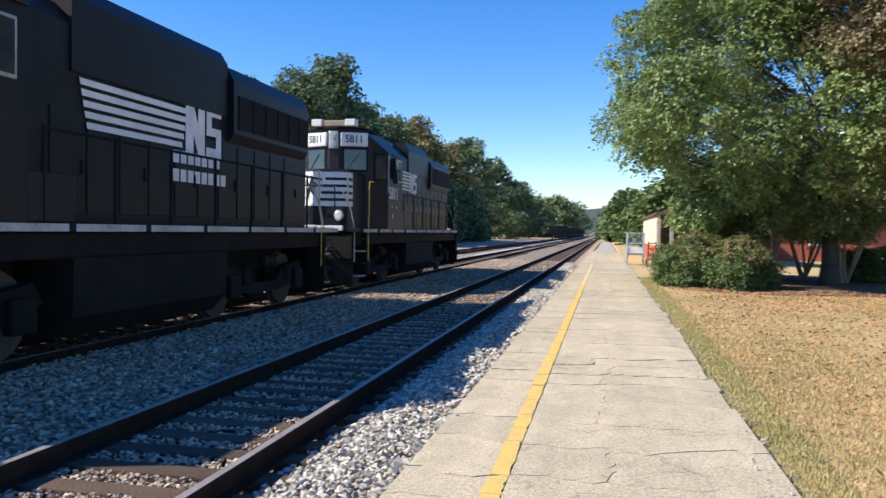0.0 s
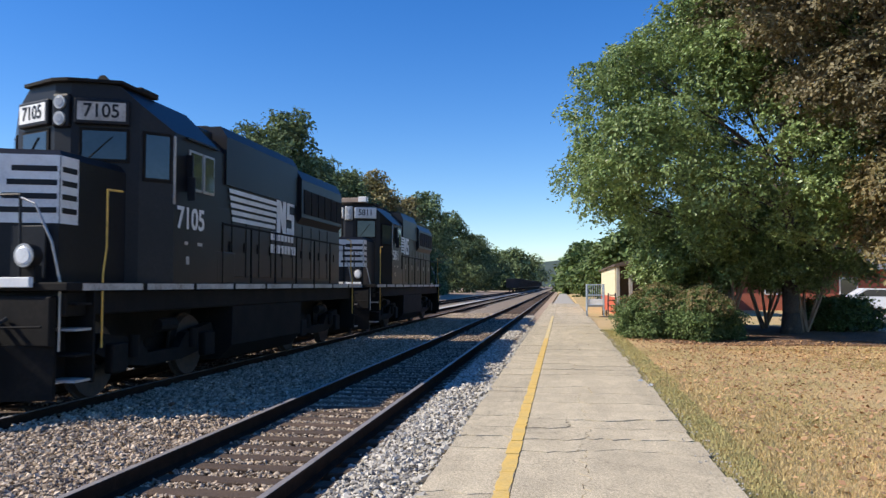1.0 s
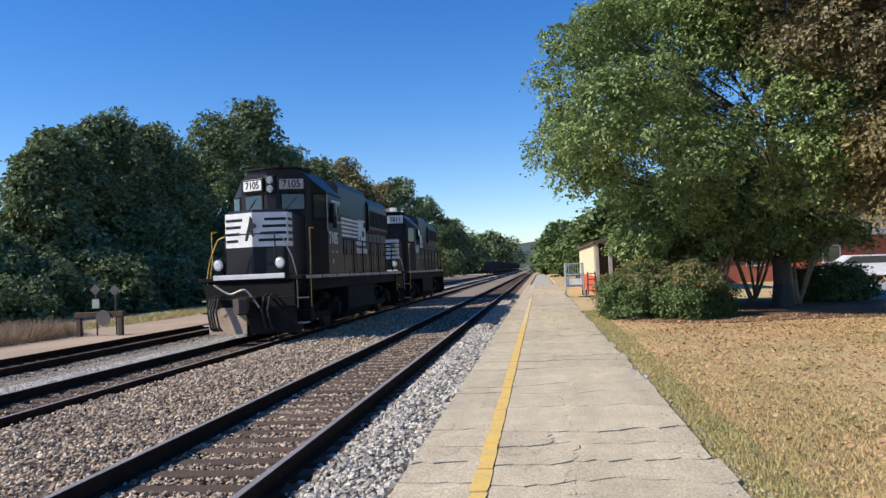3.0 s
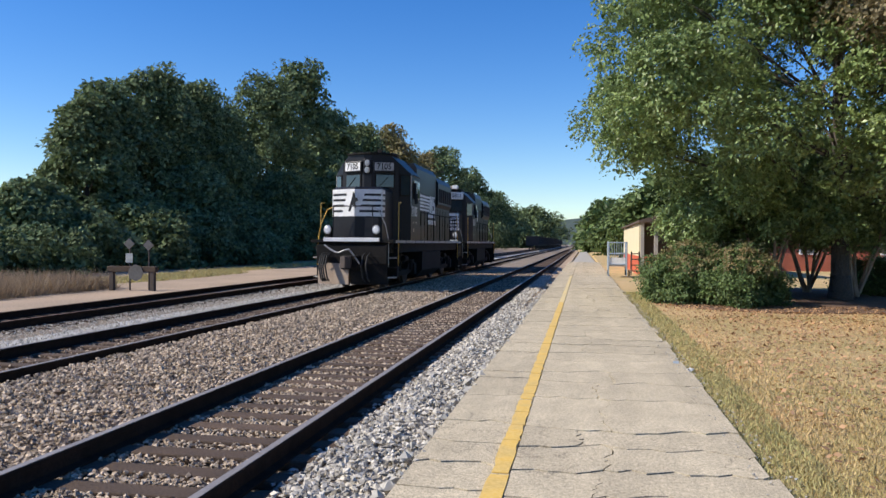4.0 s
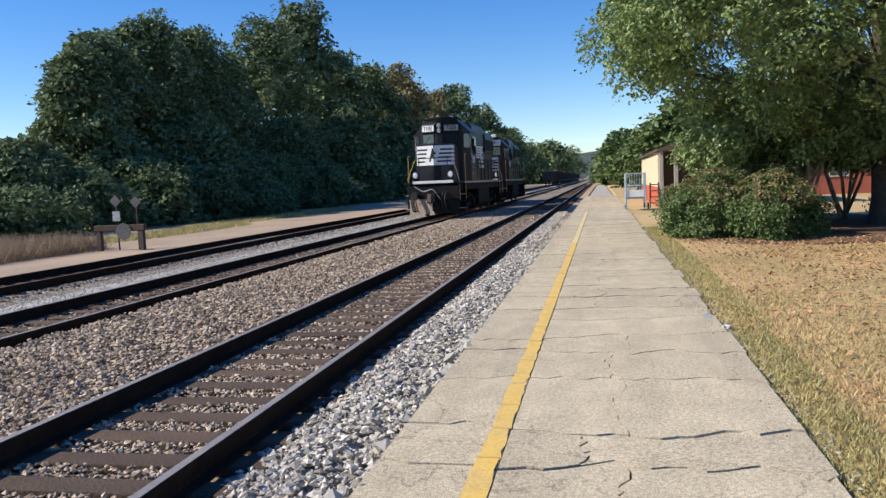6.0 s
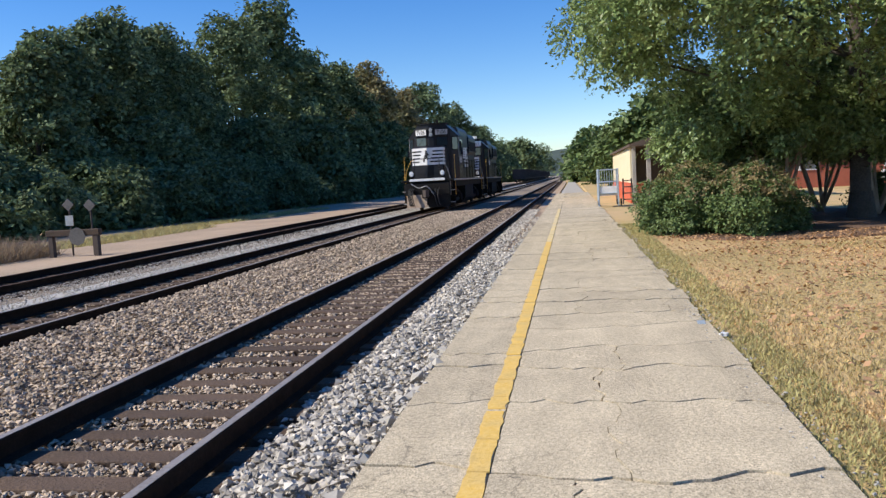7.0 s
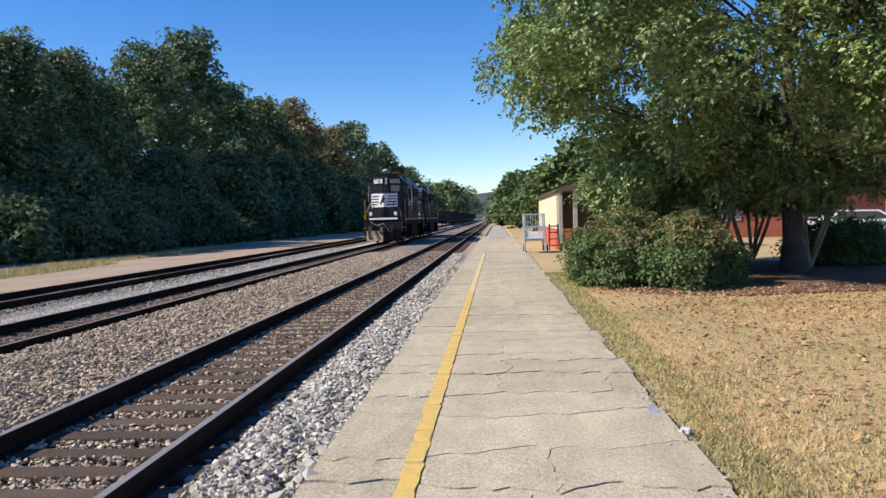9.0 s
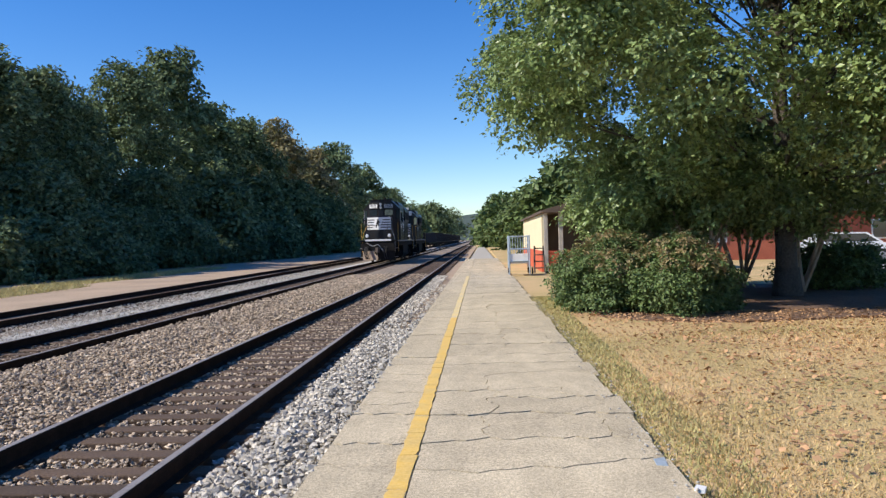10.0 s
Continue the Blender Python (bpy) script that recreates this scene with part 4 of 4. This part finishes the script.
def limb(bm, pts, r0, r1, n=8):
    rings = []
    for i, p in enumerate(pts):
        d = (pts[min(i + 1, len(pts) - 1)] - pts[max(i - 1, 0)]).normalized()
        q = d.to_track_quat("Z", "Y")
        r = r0 + (r1 - r0) * i / (len(pts) - 1)
        rings.append([bm.verts.new(p + q @ Vector((math.cos(k * 2 * math.pi / n) * r, math.sin(k * 2 * math.pi / n) * r, 0))) for k in range(n)])
    for a, b in zip(rings, rings[1:]):
        for k in range(n):
            bm.faces.new((a[k], a[(k + 1) % n], b[(k + 1) % n], b[k]))
    bm.faces.new(rings[-1])


def tree(x, y, z, height, spread, trunk_r, crown_base, leaves, leaf_size, material, label, seed, clumps=60, clump_r=1.3, top_narrow=0.5, lopsided=(0, 0), name="tree", bark="bark", dark=None, skirt=0.0):
    g = random.Random(seed)
    t = thing(name, label, "tree", "trees along the railway", pose(x, y, z))
    trunk = bmesh.new()
    top = Vector((g.uniform(-0.3, 0.3), g.uniform(-0.3, 0.3), height * 0.82))
    stem = limb_path(g, (0, 0, -0.1), top, 0.08, 8)
    flare = [Vector((0, 0, -0.1)), Vector((0, 0, 0.25)), Vector((0, 0, 0.7))]
    limb(trunk, [flare[0], flare[1], flare[2]], trunk_r * 1.45, trunk_r * 1.02, 12)
    limb(trunk, stem, trunk_r, trunk_r * 0.18, 12)
    cs, rs = [], []
    for k in range(clumps):
        f = (k + 0.5) / clumps
        zz = crown_base + (height - crown_base) * (f ** 0.9)
        u = (zz - crown_base) / (height - crown_base)
        rad = spread * (1 - top_narrow * u ** 1.6) * math.sqrt(max(0.05, math.sin(math.pi * min(0.98, 0.16 + u * 0.80))))
        a = k * 2.399963 + g.uniform(-0.5, 0.5)
        rr = rad * (0.35 + 0.65 * g.random() ** 0.5)
        c = Vector((math.cos(a) * rr + lopsided[0] * math.sin(math.pi * min(1.0, u + 0.15)), math.sin(a) * rr + lopsided[1] * (1 - u), zz + g.uniform(-0.5, 0.5) * clump_r * 0.6))
        c.z = max(c.z, crown_base + skirt * max(0.0, math.hypot(c.x, c.y) - 2.5))
        cs.append(c)
        rs.append(clump_r * g.uniform(0.65, 1.2))
    limbs, near = bmesh.new(), y < 30
    for k in range(0, clumps, 3 if clumps > 30 else 2):
        c = cs[k]
        s = min(0.95, max(0.36, c.z / height - 0.10))
        i = min(len(stem) - 2, int(s * (len(stem) - 1)))
        bough = bmesh.new() if near else limbs
        limb(bough, limb_path(g, stem[i], c, 0.35, 5), trunk_r * 0.24 * (1.15 - s), 0.015, 6)
        if near:
            part("branch", bough, M[bark], t, "", True)
    part("trunk", trunk, M[bark], t, "", True)
    if near:
        limbs.free()
    else:
        part("branches", limbs, M[bark], t, "", True)["kind"] = "stuff"
    v, f = leaf_cloud(cs, rs, leaves, leaf_size, seed, bottom=crown_base - clump_r, shell=0.55)
    cr = raw("crown", v, f, M[material], t)
    cr["kind"] = "stuff"
    if dark:
        v, f = leaf_cloud(cs, [r * 0.8 for r in rs], leaves // 4, leaf_size, seed + 1, bottom=crown_base)
        raw("autumn_leaves", v, f, M[dark], t)["kind"] = "stuff"
    return t


def bush(x, y, z, rx, ry, h, leaves, size, material, label, seed, turn=0.0, young=True):
    g = random.Random(seed)
    t = thing("bush", label, "bush", "bushes by the station", pose(x, y, z, 0, 0, turn))
    stems = bmesh.new()
    cs, rs = [], []
    n = max(18, int(rx * ry * 9))
    for k in range(n):
        a, r = k * 2.399963, math.sqrt((k + 0.5) / n)
        px, py = math.cos(a) * r * rx * 0.85, math.sin(a) * r * ry * 0.85
        top = h * math.sqrt(max(0.12, 1 - (r * 0.88) ** 2.6)) * g.uniform(0.88, 1.05)
        zz = 0.3
        while zz < top - 0.15:
            cs.append((px + g.uniform(-0.12, 0.12), py + g.uniform(-0.12, 0.12), min(zz, top - 0.25)))
            rs.append(g.uniform(0.28, 0.46))
            zz += 0.36
        if k % 3 == 0:
            limb(stems, limb_path(g, (px * 0.4, py * 0.4, -0.05), (px, py, top * 0.75), 0.12, 4), 0.03, 0.008, 5)
    part("stems", stems, M["bark"], t)
    v, f = leaf_cloud(cs, rs, leaves, size, seed, bottom=0.02, shell=0.2)
    raw("foliage", v, f, M[material], t)["kind"] = "stuff"
    if young:
        high = [(c, r) for c, r in zip(cs, rs) if c[2] > h * 0.55]
        v, f = leaf_cloud([c for c, r in high], [r * 1.1 for c, r in high], leaves // 7, size, seed + 1, bottom=0.3, shell=0.7)
        raw("young_leaves", v, f, M["leaf_yellow"], t, "reddish yellow young leaves")["kind"] = "stuff"
    return t


# the large oak by the platform and its neighbours
tree(9.65, 28.4, 0.0, 13.4, 6.5, 0.27, 2.7, 310000, 0.062, "leaf_oak", "large green oak with spreading low branches on the lawn", 21, 230, 1.0, 0.45, (-1.5, -1.2), "oak_tree", skirt=0.50)
tree(11.9, 23.2, 0.0, 14.0, 4.6, 0.26, 6.0, 130000, 0.066, "leaf_brown", "oak with browning autumn leaves on the lawn", 22, 110, 1.05, 0.35, (-1.6, -0.3), "oak_tree", dark="leaf_yellow")
tree(12.2, 21.6, 0.0, 7.4, 2.9, 0.16, 2.2, 46000, 0.07, "leaf_yellow", "small tree with yellowing leaves on the lawn", 23, 60, 0.9, 0.4)
bush(5.7, 28.0, 0.0, 1.6, 3.9, 1.75, 150000, 0.036, "leaf_bush", "broad clipped evergreen bush with reddish young leaves", 31, -14)
bush(6.25, 25.3, 0.0, 1.2, 1.4, 1.65, 60000, 0.036, "leaf_bush", "evergreen bush at the end of the hedge", 32)
bush(11.9, 30.8, 0.0, 1.7, 1.3, 1.5, 24000, 0.045, "leaf_bush", "dark rounded bush in the shade of the oaks", 33, 0.0, False)

# the wood beyond the siding: x, y, height, spread, leaves
WOOD = ((-28.0, 43.0, 4.6, 2.8), (-29.5, 50.5, 10.8, 3.0), (-31.0, 54.8, 12.3, 4.6), (-31.0, 61.1, 14.7, 5), (-31.0, 67.3, 15.3, 5.2), (-31.5, 73.8, 13.5, 4.8), (-31.0, 83.1, 19.0, 6), (-32.0, 95.7, 22.4, 7), (-31.0, 105.7, 18.5, 6.5), (-30.0, 115.7, 18.1, 6.5), (-29.0, 128.4, 19.4, 7), (-27.0, 140.7, 16.7, 7), (-26.0, 160.1, 19.8, 8), (-24.0, 190.0, 18.0, 8), (-22.0, 212.9, 14.9, 7.5), (-37, 66, 13, 5.5), (-38, 84, 17, 6.5), (-26, 76, 8, 4.5), (-25.5, 90, 9, 5), (-25, 104, 9, 5), (-24.5, 120, 10, 5.5), (-24, 138, 10, 6), (-27, 60, 7, 4), (-26.5, 51, 4.2, 3.0))
for k, (x, y, h, sp) in enumerate(WOOD):
    autumn = k in (10, 11)
    tree(x, y, -0.2, h, sp, 0.26, 0.8, 26000 if y < 90 else 15000, 0.18 if y < 90 else 0.32, "leaf_autumn" if autumn else "leaf_dark", "tree turning yellow in the wood beyond the tracks" if autumn else "dense dark green tree in the wood beyond the tracks", 50 + k, 64, sp * 0.27, 0.5)
for k, (x, y, h, sp) in enumerate(((-20, 370, 17, 9), (-22, 272, 10.5, 7), (-24, 720, 25, 15), (-28, 520, 20, 12), (-34, 300, 15, 9), (-30, 380, 17, 12), (7.0, 150, 6.8, 3.6), (7.6, 125, 6.4, 3.4), (8.2, 110, 6.8, 3.6), (9.0, 95, 7.3, 3.8), (10.2, 80, 7.6, 4.2), (8.0, 180, 9, 5), (8.5, 230, 12, 7), (10, 300, 14, 9), (14, 72, 8, 4.6), (19, 66, 9, 5), (27, 70, 9.5, 5.5), (36, 76, 11, 6), (46, 70, 11, 6))):
    tree(x, y, -0.2, h, sp, 0.3, 1.0, 6500, 0.34 if y < 150 else 0.7, "leaf_bush" if x > 0 else "leaf_dark", "distant green tree beside the line", 90 + k, 45, sp * 0.36, 0.45)


for k in range(24):
    y = 33 + k * 5.6
    tree(-23.2 - 2.0 * rng.random() - max(0.0, (56 - y) * 0.10), y, -0.2, (2.2 + 2.6 * rng.random()) * (1.0 if y > 44 else 0.6), 2.3 + 1.4 * rng.random(), 0.1, 0.1, 7000, 0.17 if y < 80 else 0.26, "leaf_dark", "leafy undergrowth at the edge of the wood", 140 + k, 34, 1.1, 0.35, name="shrub")


def hills():
    verts, faces = [], []
    n = 80
    for i in range(n + 1):
        x = -900 + 1800 * i / n
        h = 30 + 16 * noise.noise(Vector((x * 0.006, 3.1, 0))) + 7 * noise.noise(Vector((x * 0.03, 1.7, 0))) + 3 * noise.noise(Vector((x * 0.11, 0.7, 0)))
        verts += [(x, 900, -2), (x, 940, h), (x, 1100, h * 0.8), (x, 1300, -2)]
    for i in range(n):
        for k in range(3):
            faces.append((i * 4 + k, i * 4 + 4 + k, i * 4 + 5 + k, i * 4 + 1 + k))
    structure(raw("backdrop", verts, faces, M["hill"]), "wooded hills in the distance", "hills")


hills()


# ---- the station end ----
def station():
    st = thing("station_building", "small station building with cream and red walls under a canopy", "building", "", pose(0.35, 0, 0))
    part("side_wall", box(4.75, 4.95, 45.0, 60, 0.95, 2.62), M["cream"], st, "sunlit cream upper wall")
    part("side_wall", box(4.72, 4.98, 45.0, 60, 0.0, 0.95), M["red_paint"], st, "red lower wall")
    # upper front wall coloured dark to paint the shade under the canopy
    part("front_wall", box(4.95, 10.2, 46.0, 46.2, 0.95, 2.62), M["shaded_wood"], st)
    part("front_wall", box(4.98, 10.2, 45.98, 46.22, 0.0, 0.95), M["red_paint"], st, "red lower wall")
    part("back_wall", box(10.2, 10.4, 46, 60, 0.0, 2.62), M["shaded_wood"], st)
    part("end_wall", box(4.75, 10.4, 60, 60.2, 0.0, 2.62), M["cream"], st)
    # roof colour is darkened in place of the shade on its front fascia
    part("roof", prism([(4.6, 2.72), (7.6, 3.55), (10.9, 2.72), (10.9, 2.62), (4.6, 2.62)], "y", 43.0, 61), M["shaded_wood"], st, "canopy roof, darkened to paint its shaded fascia")
    for y in (43.3,):
        part("post", box(4.72, 4.88, y, y + 0.16, 0, 2.64, 0.01), M["grey_wood"], st)
    for x in (5.35, 7.0, 8.8):
        part("post", box(x, x + 0.18, 43.3, 43.48, 0, 2.64, 0.01), M["grey_wood"], st)
    for x in (4.9, 5.55, 7.2):
        w = 0.42 if x < 5 else 1.42
        part("parapet", box(x, x + w, 43.34, 43.44, 0.08, 0.90), M["red_paint"], st, "red boarded parapet")
        part("parapet_rail", box(x, x + w, 43.31, 43.47, 0.90, 0.96, 0.01), M["red_paint"], st)



station()


def cart():
    c = thing("luggage_cart", "grey-blue steel platform cart with tall end frames", "cart", "", pose(3.92, 42.3, PZ))
    for x in (-0.42, 0.42):
        for y in (-0.3, 0.9):
            part("frame_post", cyl((x, y, 0.0), (x, y, 1.62), 0.032, 0.032, 8), M["blue_steel"], c)
    for z in (0.55, 1.05, 1.58):
        for y in (-0.3, 0.9):
            part("frame_bar", cyl((-0.42, y, z), (0.42, y, z), 0.025, 0.025, 8), M["blue_steel"], c)
    part("cart_bed", box(-0.42, 0.42, -0.3, 0.9, 0.45, 0.53, 0.01), M["grey_wood"], c)
    part("panel", box(-0.36, 0.36, -0.28, -0.25, 0.56, 0.86, 0.005), M["white_paint"], c, "pale panel")
    for k in range(7):
        part("mesh_bar", cyl((-0.33 + 0.11 * k, 0.88, 0.55), (-0.33 + 0.11 * k, 0.88, 1.58), 0.012, 0.012, 6), M["blue_steel"], c)
    for x in (-0.42, 0.42):
        part("side_bar", cyl((x, -0.3, 1.3), (x, 0.9, 1.3), 0.022, 0.022, 8), M["blue_steel"], c)
    for x in (-0.42, 0.42):
        for y in (-0.2, 0.8):
            part("wheel", cyl((x - 0.03, y, 0.12), (x + 0.03, y, 0.12), 0.12, 0.12, 16), M["hose"], c)


cart()


def handcart():
    h = thing("baggage_truck", "old wooden hand truck leaning by the canopy", "hand truck", "", pose(4.75, 42.0, PZ))
    for x in (-0.22, 0.22):
        part("side_beam", tube([(x, -0.1, 0.05), (x * 0.8, 0.35, 1.15)], 0.035), M["bark"], h)
    for k in range(4):
        part("crossbar", tube([(-0.22, -0.02 + 0.11 * k, 0.25 + 0.27 * k), (0.22, -0.02 + 0.11 * k, 0.25 + 0.27 * k)], 0.025), M["bark"], h)
    for x in (-0.3, 0.3):
        part("wheel", cyl((x - 0.03, 0.05, 0.15), (x + 0.03, 0.05, 0.15), 0.15, 0.15, 16), M["black_grime_shade"], h)


handcart()


def sign_post(x, y, h, square):
    s = thing("track_sign", "grey diamond track sign on a steel post at the wood's edge", "sign", "track signs", pose(x, y, -0.2))
    part("post", cyl((0, 0, -0.1), (0, 0, h), 0.03, 0.03, 8), M["rust_dark"], s)
    d = part("sign_plate", plate(0.30, 0.30, 0.012), M["dark_grey"], s)
    d.matrix_basis = facing(0, -0.05, h - 0.1, 0, -1) @ pose(0, 0, 0, 0, 0, 45)
    if square:
        q = part("sign_plate", plate(0.28, 0.34, 0.012), M["steel"], s, "pale square plate")
        q.matrix_basis = facing(0, -0.05, h - 0.62, 0, -1)
    return s


sign_post(-14.0, 30.3, 1.75, True)
sign_post(-13.3, 30.4, 1.7, False)


def barrier():
    b = thing("track_bumper", "low weathered wooden barrier between two posts", "barrier", "", pose(-13.7, 29.9, -0.2))
    for x in (-0.75, 0.85):
        part("post", box(x - 0.08, x + 0.08, -0.08, 0.08, -0.1, 0.85, 0.01), M["rust_dark"], b)
    part("beam", box(-0.9, 1.0, -0.1, 0.1, 0.64, 0.84, 0.02), M["tie"], b)
    o = part("octagon_plate", cyl((0.25, -0.14, 0.62), (0.25, -0.12, 0.62), 0.30, 0.30, 8), M["dark_grey"], b, "grey octagonal plate")


barrier()


def parked_car(x, y, turn):
    c = thing("car", "white parked car beyond the lawn", "car", "", pose(x, y, 0.0, 0, 0, turn))
    body = [(-2.2, 0.35), (-2.25, 0.75), (-1.5, 0.95), (-0.8, 1.42), (0.9, 1.45), (1.6, 1.0), (2.2, 0.92), (2.25, 0.4)]
    part("body", prism(body, "x", -0.85, 0.85), M["car_white"], c)
    for s in (-1, 1):
        part("window", prism([(-1.3, 1.0), (-0.75, 1.36), (0.8, 1.38), (1.35, 1.02)], "x", s * 0.852, s * 0.86), M["glass"], c)
        for y0 in (-1.4, 1.4):
            w = part("wheel", cyl((s * 0.7, y0, 0.33), (s * 0.9, y0, 0.33), 0.33, 0.33, 20), M["hose"], c)
            part("rim", cyl((s * 0.9, y0, 0.33), (s * 0.91, y0, 0.33), 0.2, 0.2, 14), M["steel"], w)
    part("windscreen", prism([(-1.52, 0.96), (-1.50, 0.97), (-0.84, 1.40), (-0.82, 1.38)], "x", -0.7, 0.7), M["glass"], c)


parked_car(19.3, 47, 82)
structure(obj("road", prism([(12.6, 31), (60, 31), (60, 46), (17.0, 46), (13.6, 38)], "z", -0.05, 0.035), M["asphalt"]), "pale sunlit parking lot", "road")


def brick_building():
    b = thing("brick_building", "low red brick building with a grey roof", "building", "", pose(0, 0, 0))
    part("wall", box(12.0, 40.0, 54, 54.3, 0, 2.7), M["brick_red"], b)
    part("wall", box(12.0, 12.3, 54.3, 66, 0, 2.7), M["brick_red"], b)
    part("roof", prism([(53.4, 2.6), (60, 4.6), (66.6, 2.6)], "x", 11.6, 40.5), M["roof_grey"], b, "grey shingle roof")
    for x in (15, 19.5, 24, 28.5, 33):
        w = part("window", box(x, x + 1.1, 53.94, 54.06, 1.0, 2.1), M["white_paint"], b)
        part("pane", box(x + 0.08, x + 1.02, 53.92, 53.95, 1.08, 2.02), M["glass"], w)


brick_building()


def low_tree(x, y, h, spread, seed, leaves):
    """A many-stemmed ornamental tree with pale smooth bark."""
    g = random.Random(seed)
    t = thing("crape_myrtle", "small many-stemmed tree with pale smooth bark", "tree", "low trees behind the hedge", pose(x, y, 0))
    cs = []
    for k in range(6):
        tip = Vector((math.cos(k * 1.1) * spread * 0.5, math.sin(k * 1.1) * spread * 0.5, h * 0.75))
        bm = bmesh.new()
        limb(bm, limb_path(g, (g.uniform(-0.12, 0.12), g.uniform(-0.12, 0.12), -0.05), tip, 0.18, 6), 0.06, 0.02, 8)
        part("stem", bm, M["pale_bark"], t, "", True)
    for k in range(34):
        a, r = k * 2.4, spread * math.sqrt((k + 0.5) / 34)
        cs.append((math.cos(a) * r, math.sin(a) * r, 1.75 + (h - 2.2) * g.random() * (1.1 - 0.5 * r / spread)))
    v, f = leaf_cloud(cs, [0.62] * len(cs), leaves, 0.062, seed, bottom=1.15)
    raw("crown", v, f, M["leaf_oak"], t)["kind"] = "stuff"


low_tree(7.7, 28.6, 4.2, 2.4, 8, 40000)
low_tree(7.3, 31.2, 4.4, 2.3, 9, 40000)
low_tree(9.6, 31.6, 4.4, 2.2, 12, 32000)
low_tree(10.4, 29.5, 4.0, 2.2, 10, 16000)


def mulch():
    o = [(4.6, 24.6), (5.4, 23.6), (7.0, 23.2), (9.5, 23.6), (12.5, 23.4), (16.5, 23.0), (17.0, 27.5), (12.4, 30.6), (9, 35), (4.6, 35)]
    structure(obj("mulch_bed", prism(o, "z", -0.06, 0.028), M["mulch"]), "reddish brown leaf litter under the trees", "ground")


mulch()


tagged(obj("stone_chip", prism([(3.56, 13.88), (3.62, 13.86), (3.65, 13.93), (3.60, 13.97)], "z", PZ - 0.01, PZ + 0.014), M["white_paint"]), "small white chip lying on the platform edge", "chip")
structure(obj("paint_mark", prism([(3.46, 14.42), (3.53, 14.40), (3.55, 14.60), (3.47, 14.56)], "z", PZ - 0.01, PZ + 0.006), M["blue_steel"]), "faded blue paint mark on the concrete", "paint")

# ---- lawn ----
def blades(name, material, label, boxes, seed, h):
    g = np.random.default_rng(seed)
    V, Fs, base = [], [], 0
    for x0, x1, y0, y1, z, n in boxes:
        p = np.stack([g.uniform(x0, x1, n), g.uniform(y0, y1, n), np.full(n, z)], -1)
        a = g.uniform(0, 6.28, n)
        w = 0.003 + 0.00035 * np.abs(p[:, 1])
        side = np.stack([np.cos(a), np.sin(a), np.zeros(n)], -1) * w[:, None]
        hh = h * g.uniform(0.4, 1.1, n)
        tip = p + np.stack([g.normal(0, 0.5, n) * hh, g.normal(0, 0.5, n) * hh, hh], -1)
        V.append(np.stack([p - side, p + side, tip], 1).reshape(-1, 3))
        Fs.append((base + np.arange(n) * 3)[:, None] + np.arange(3)[None])
        base += 3 * n
    ob = raw(name, np.concatenate(V), np.concatenate(Fs), material)
    return tagged(ob, label, "grass", kind="stuff")


blades("grass", M["blade"], "short dry straw-coloured grass", [(3.75, 14, -5, 4, -0.02, 22000), (7, 14, 4, 8, -0.02, 10000), (3.75, 7, 4, 12, -0.02, 46000), (3.8, 9, 12, 22, -0.02, 55000), (7, 13, 8, 24, -0.02, 30000)], 41, 0.05)
blades("grass", M["blade_green"], "greener grass fringe along the platform edge", [(3.5, 4.0, -5, 3, 0.01, 6000), (3.5, 4.0, 3, 14, 0.01, 13000), (3.5, 4.1, 14, 30, 0.01, 11000), (3.6, 5.4, 4, 22, -0.02, 14000)], 42, 0.042)
blades("grass", M["blade_green"], "green grass along the foot of the wood", [(-19.5, -16.2, 28, 46, -0.24, 9000), (-20, -17.5, 46, 70, -0.24, 7000)], 45, 0.22)
blades("dry_weeds", M["weed"], "tall dry weeds by the wood's edge", [(-17.5, -14.8, 24, 31, -0.25, 6000), (-24, -17.5, 22, 31, -0.25, 9000)], 43, 0.75)


def fallen():
    g = np.random.default_rng(44)
    n = 17000
    x = 3.9 + g.gamma(2.2, 1.9, n)
    y = 25 - 30 * g.random(n) ** 1.6
    s = g.uniform(0.016, 0.042, (n, 1))
    a = g.uniform(0, 6.28, n)
    d = np.stack([np.cos(a), np.sin(a), g.normal(0, 0.3, n)], -1)
    e = np.stack([-np.sin(a), np.cos(a), g.normal(0, 0.4, n)], -1) * 0.6
    p = np.stack([x, y, np.full(n, 0.035)], -1)
    v = np.stack([p - d * s, p + e * s, p + d * s, p - e * s], 1).reshape(-1, 3)
    f = (np.arange(n) * 4)[:, None] + np.arange(4)[None]
    tagged(raw("fallen_leaves", v, f, M["fallen"]), "brown fallen leaves scattered over the lawn", "leaves", kind="stuff")


fallen()


# ---- what moves ----
def nose_at(t):
    return 3.55 + 6.52 * t


def motions():
    times = [i / 10 for i in range(101)]
    for loco, wheels, back in ((lead, lead_wheels, 0.0), (mate, mate_wheels, 16.8)):
        loco.scale = (0.99, 1.12, 1.12)
        walk(loco, [(t, pose(TRACKS[1][0], nose_at(t) + back, TRACKS[1][1])) for t in times])
        for ws, y in wheels:
            walk(ws, [(t, pose(0, y, 0.5, -math.degrees(6.52 * t / 0.56), 0, 0)) for t in times])


motions()
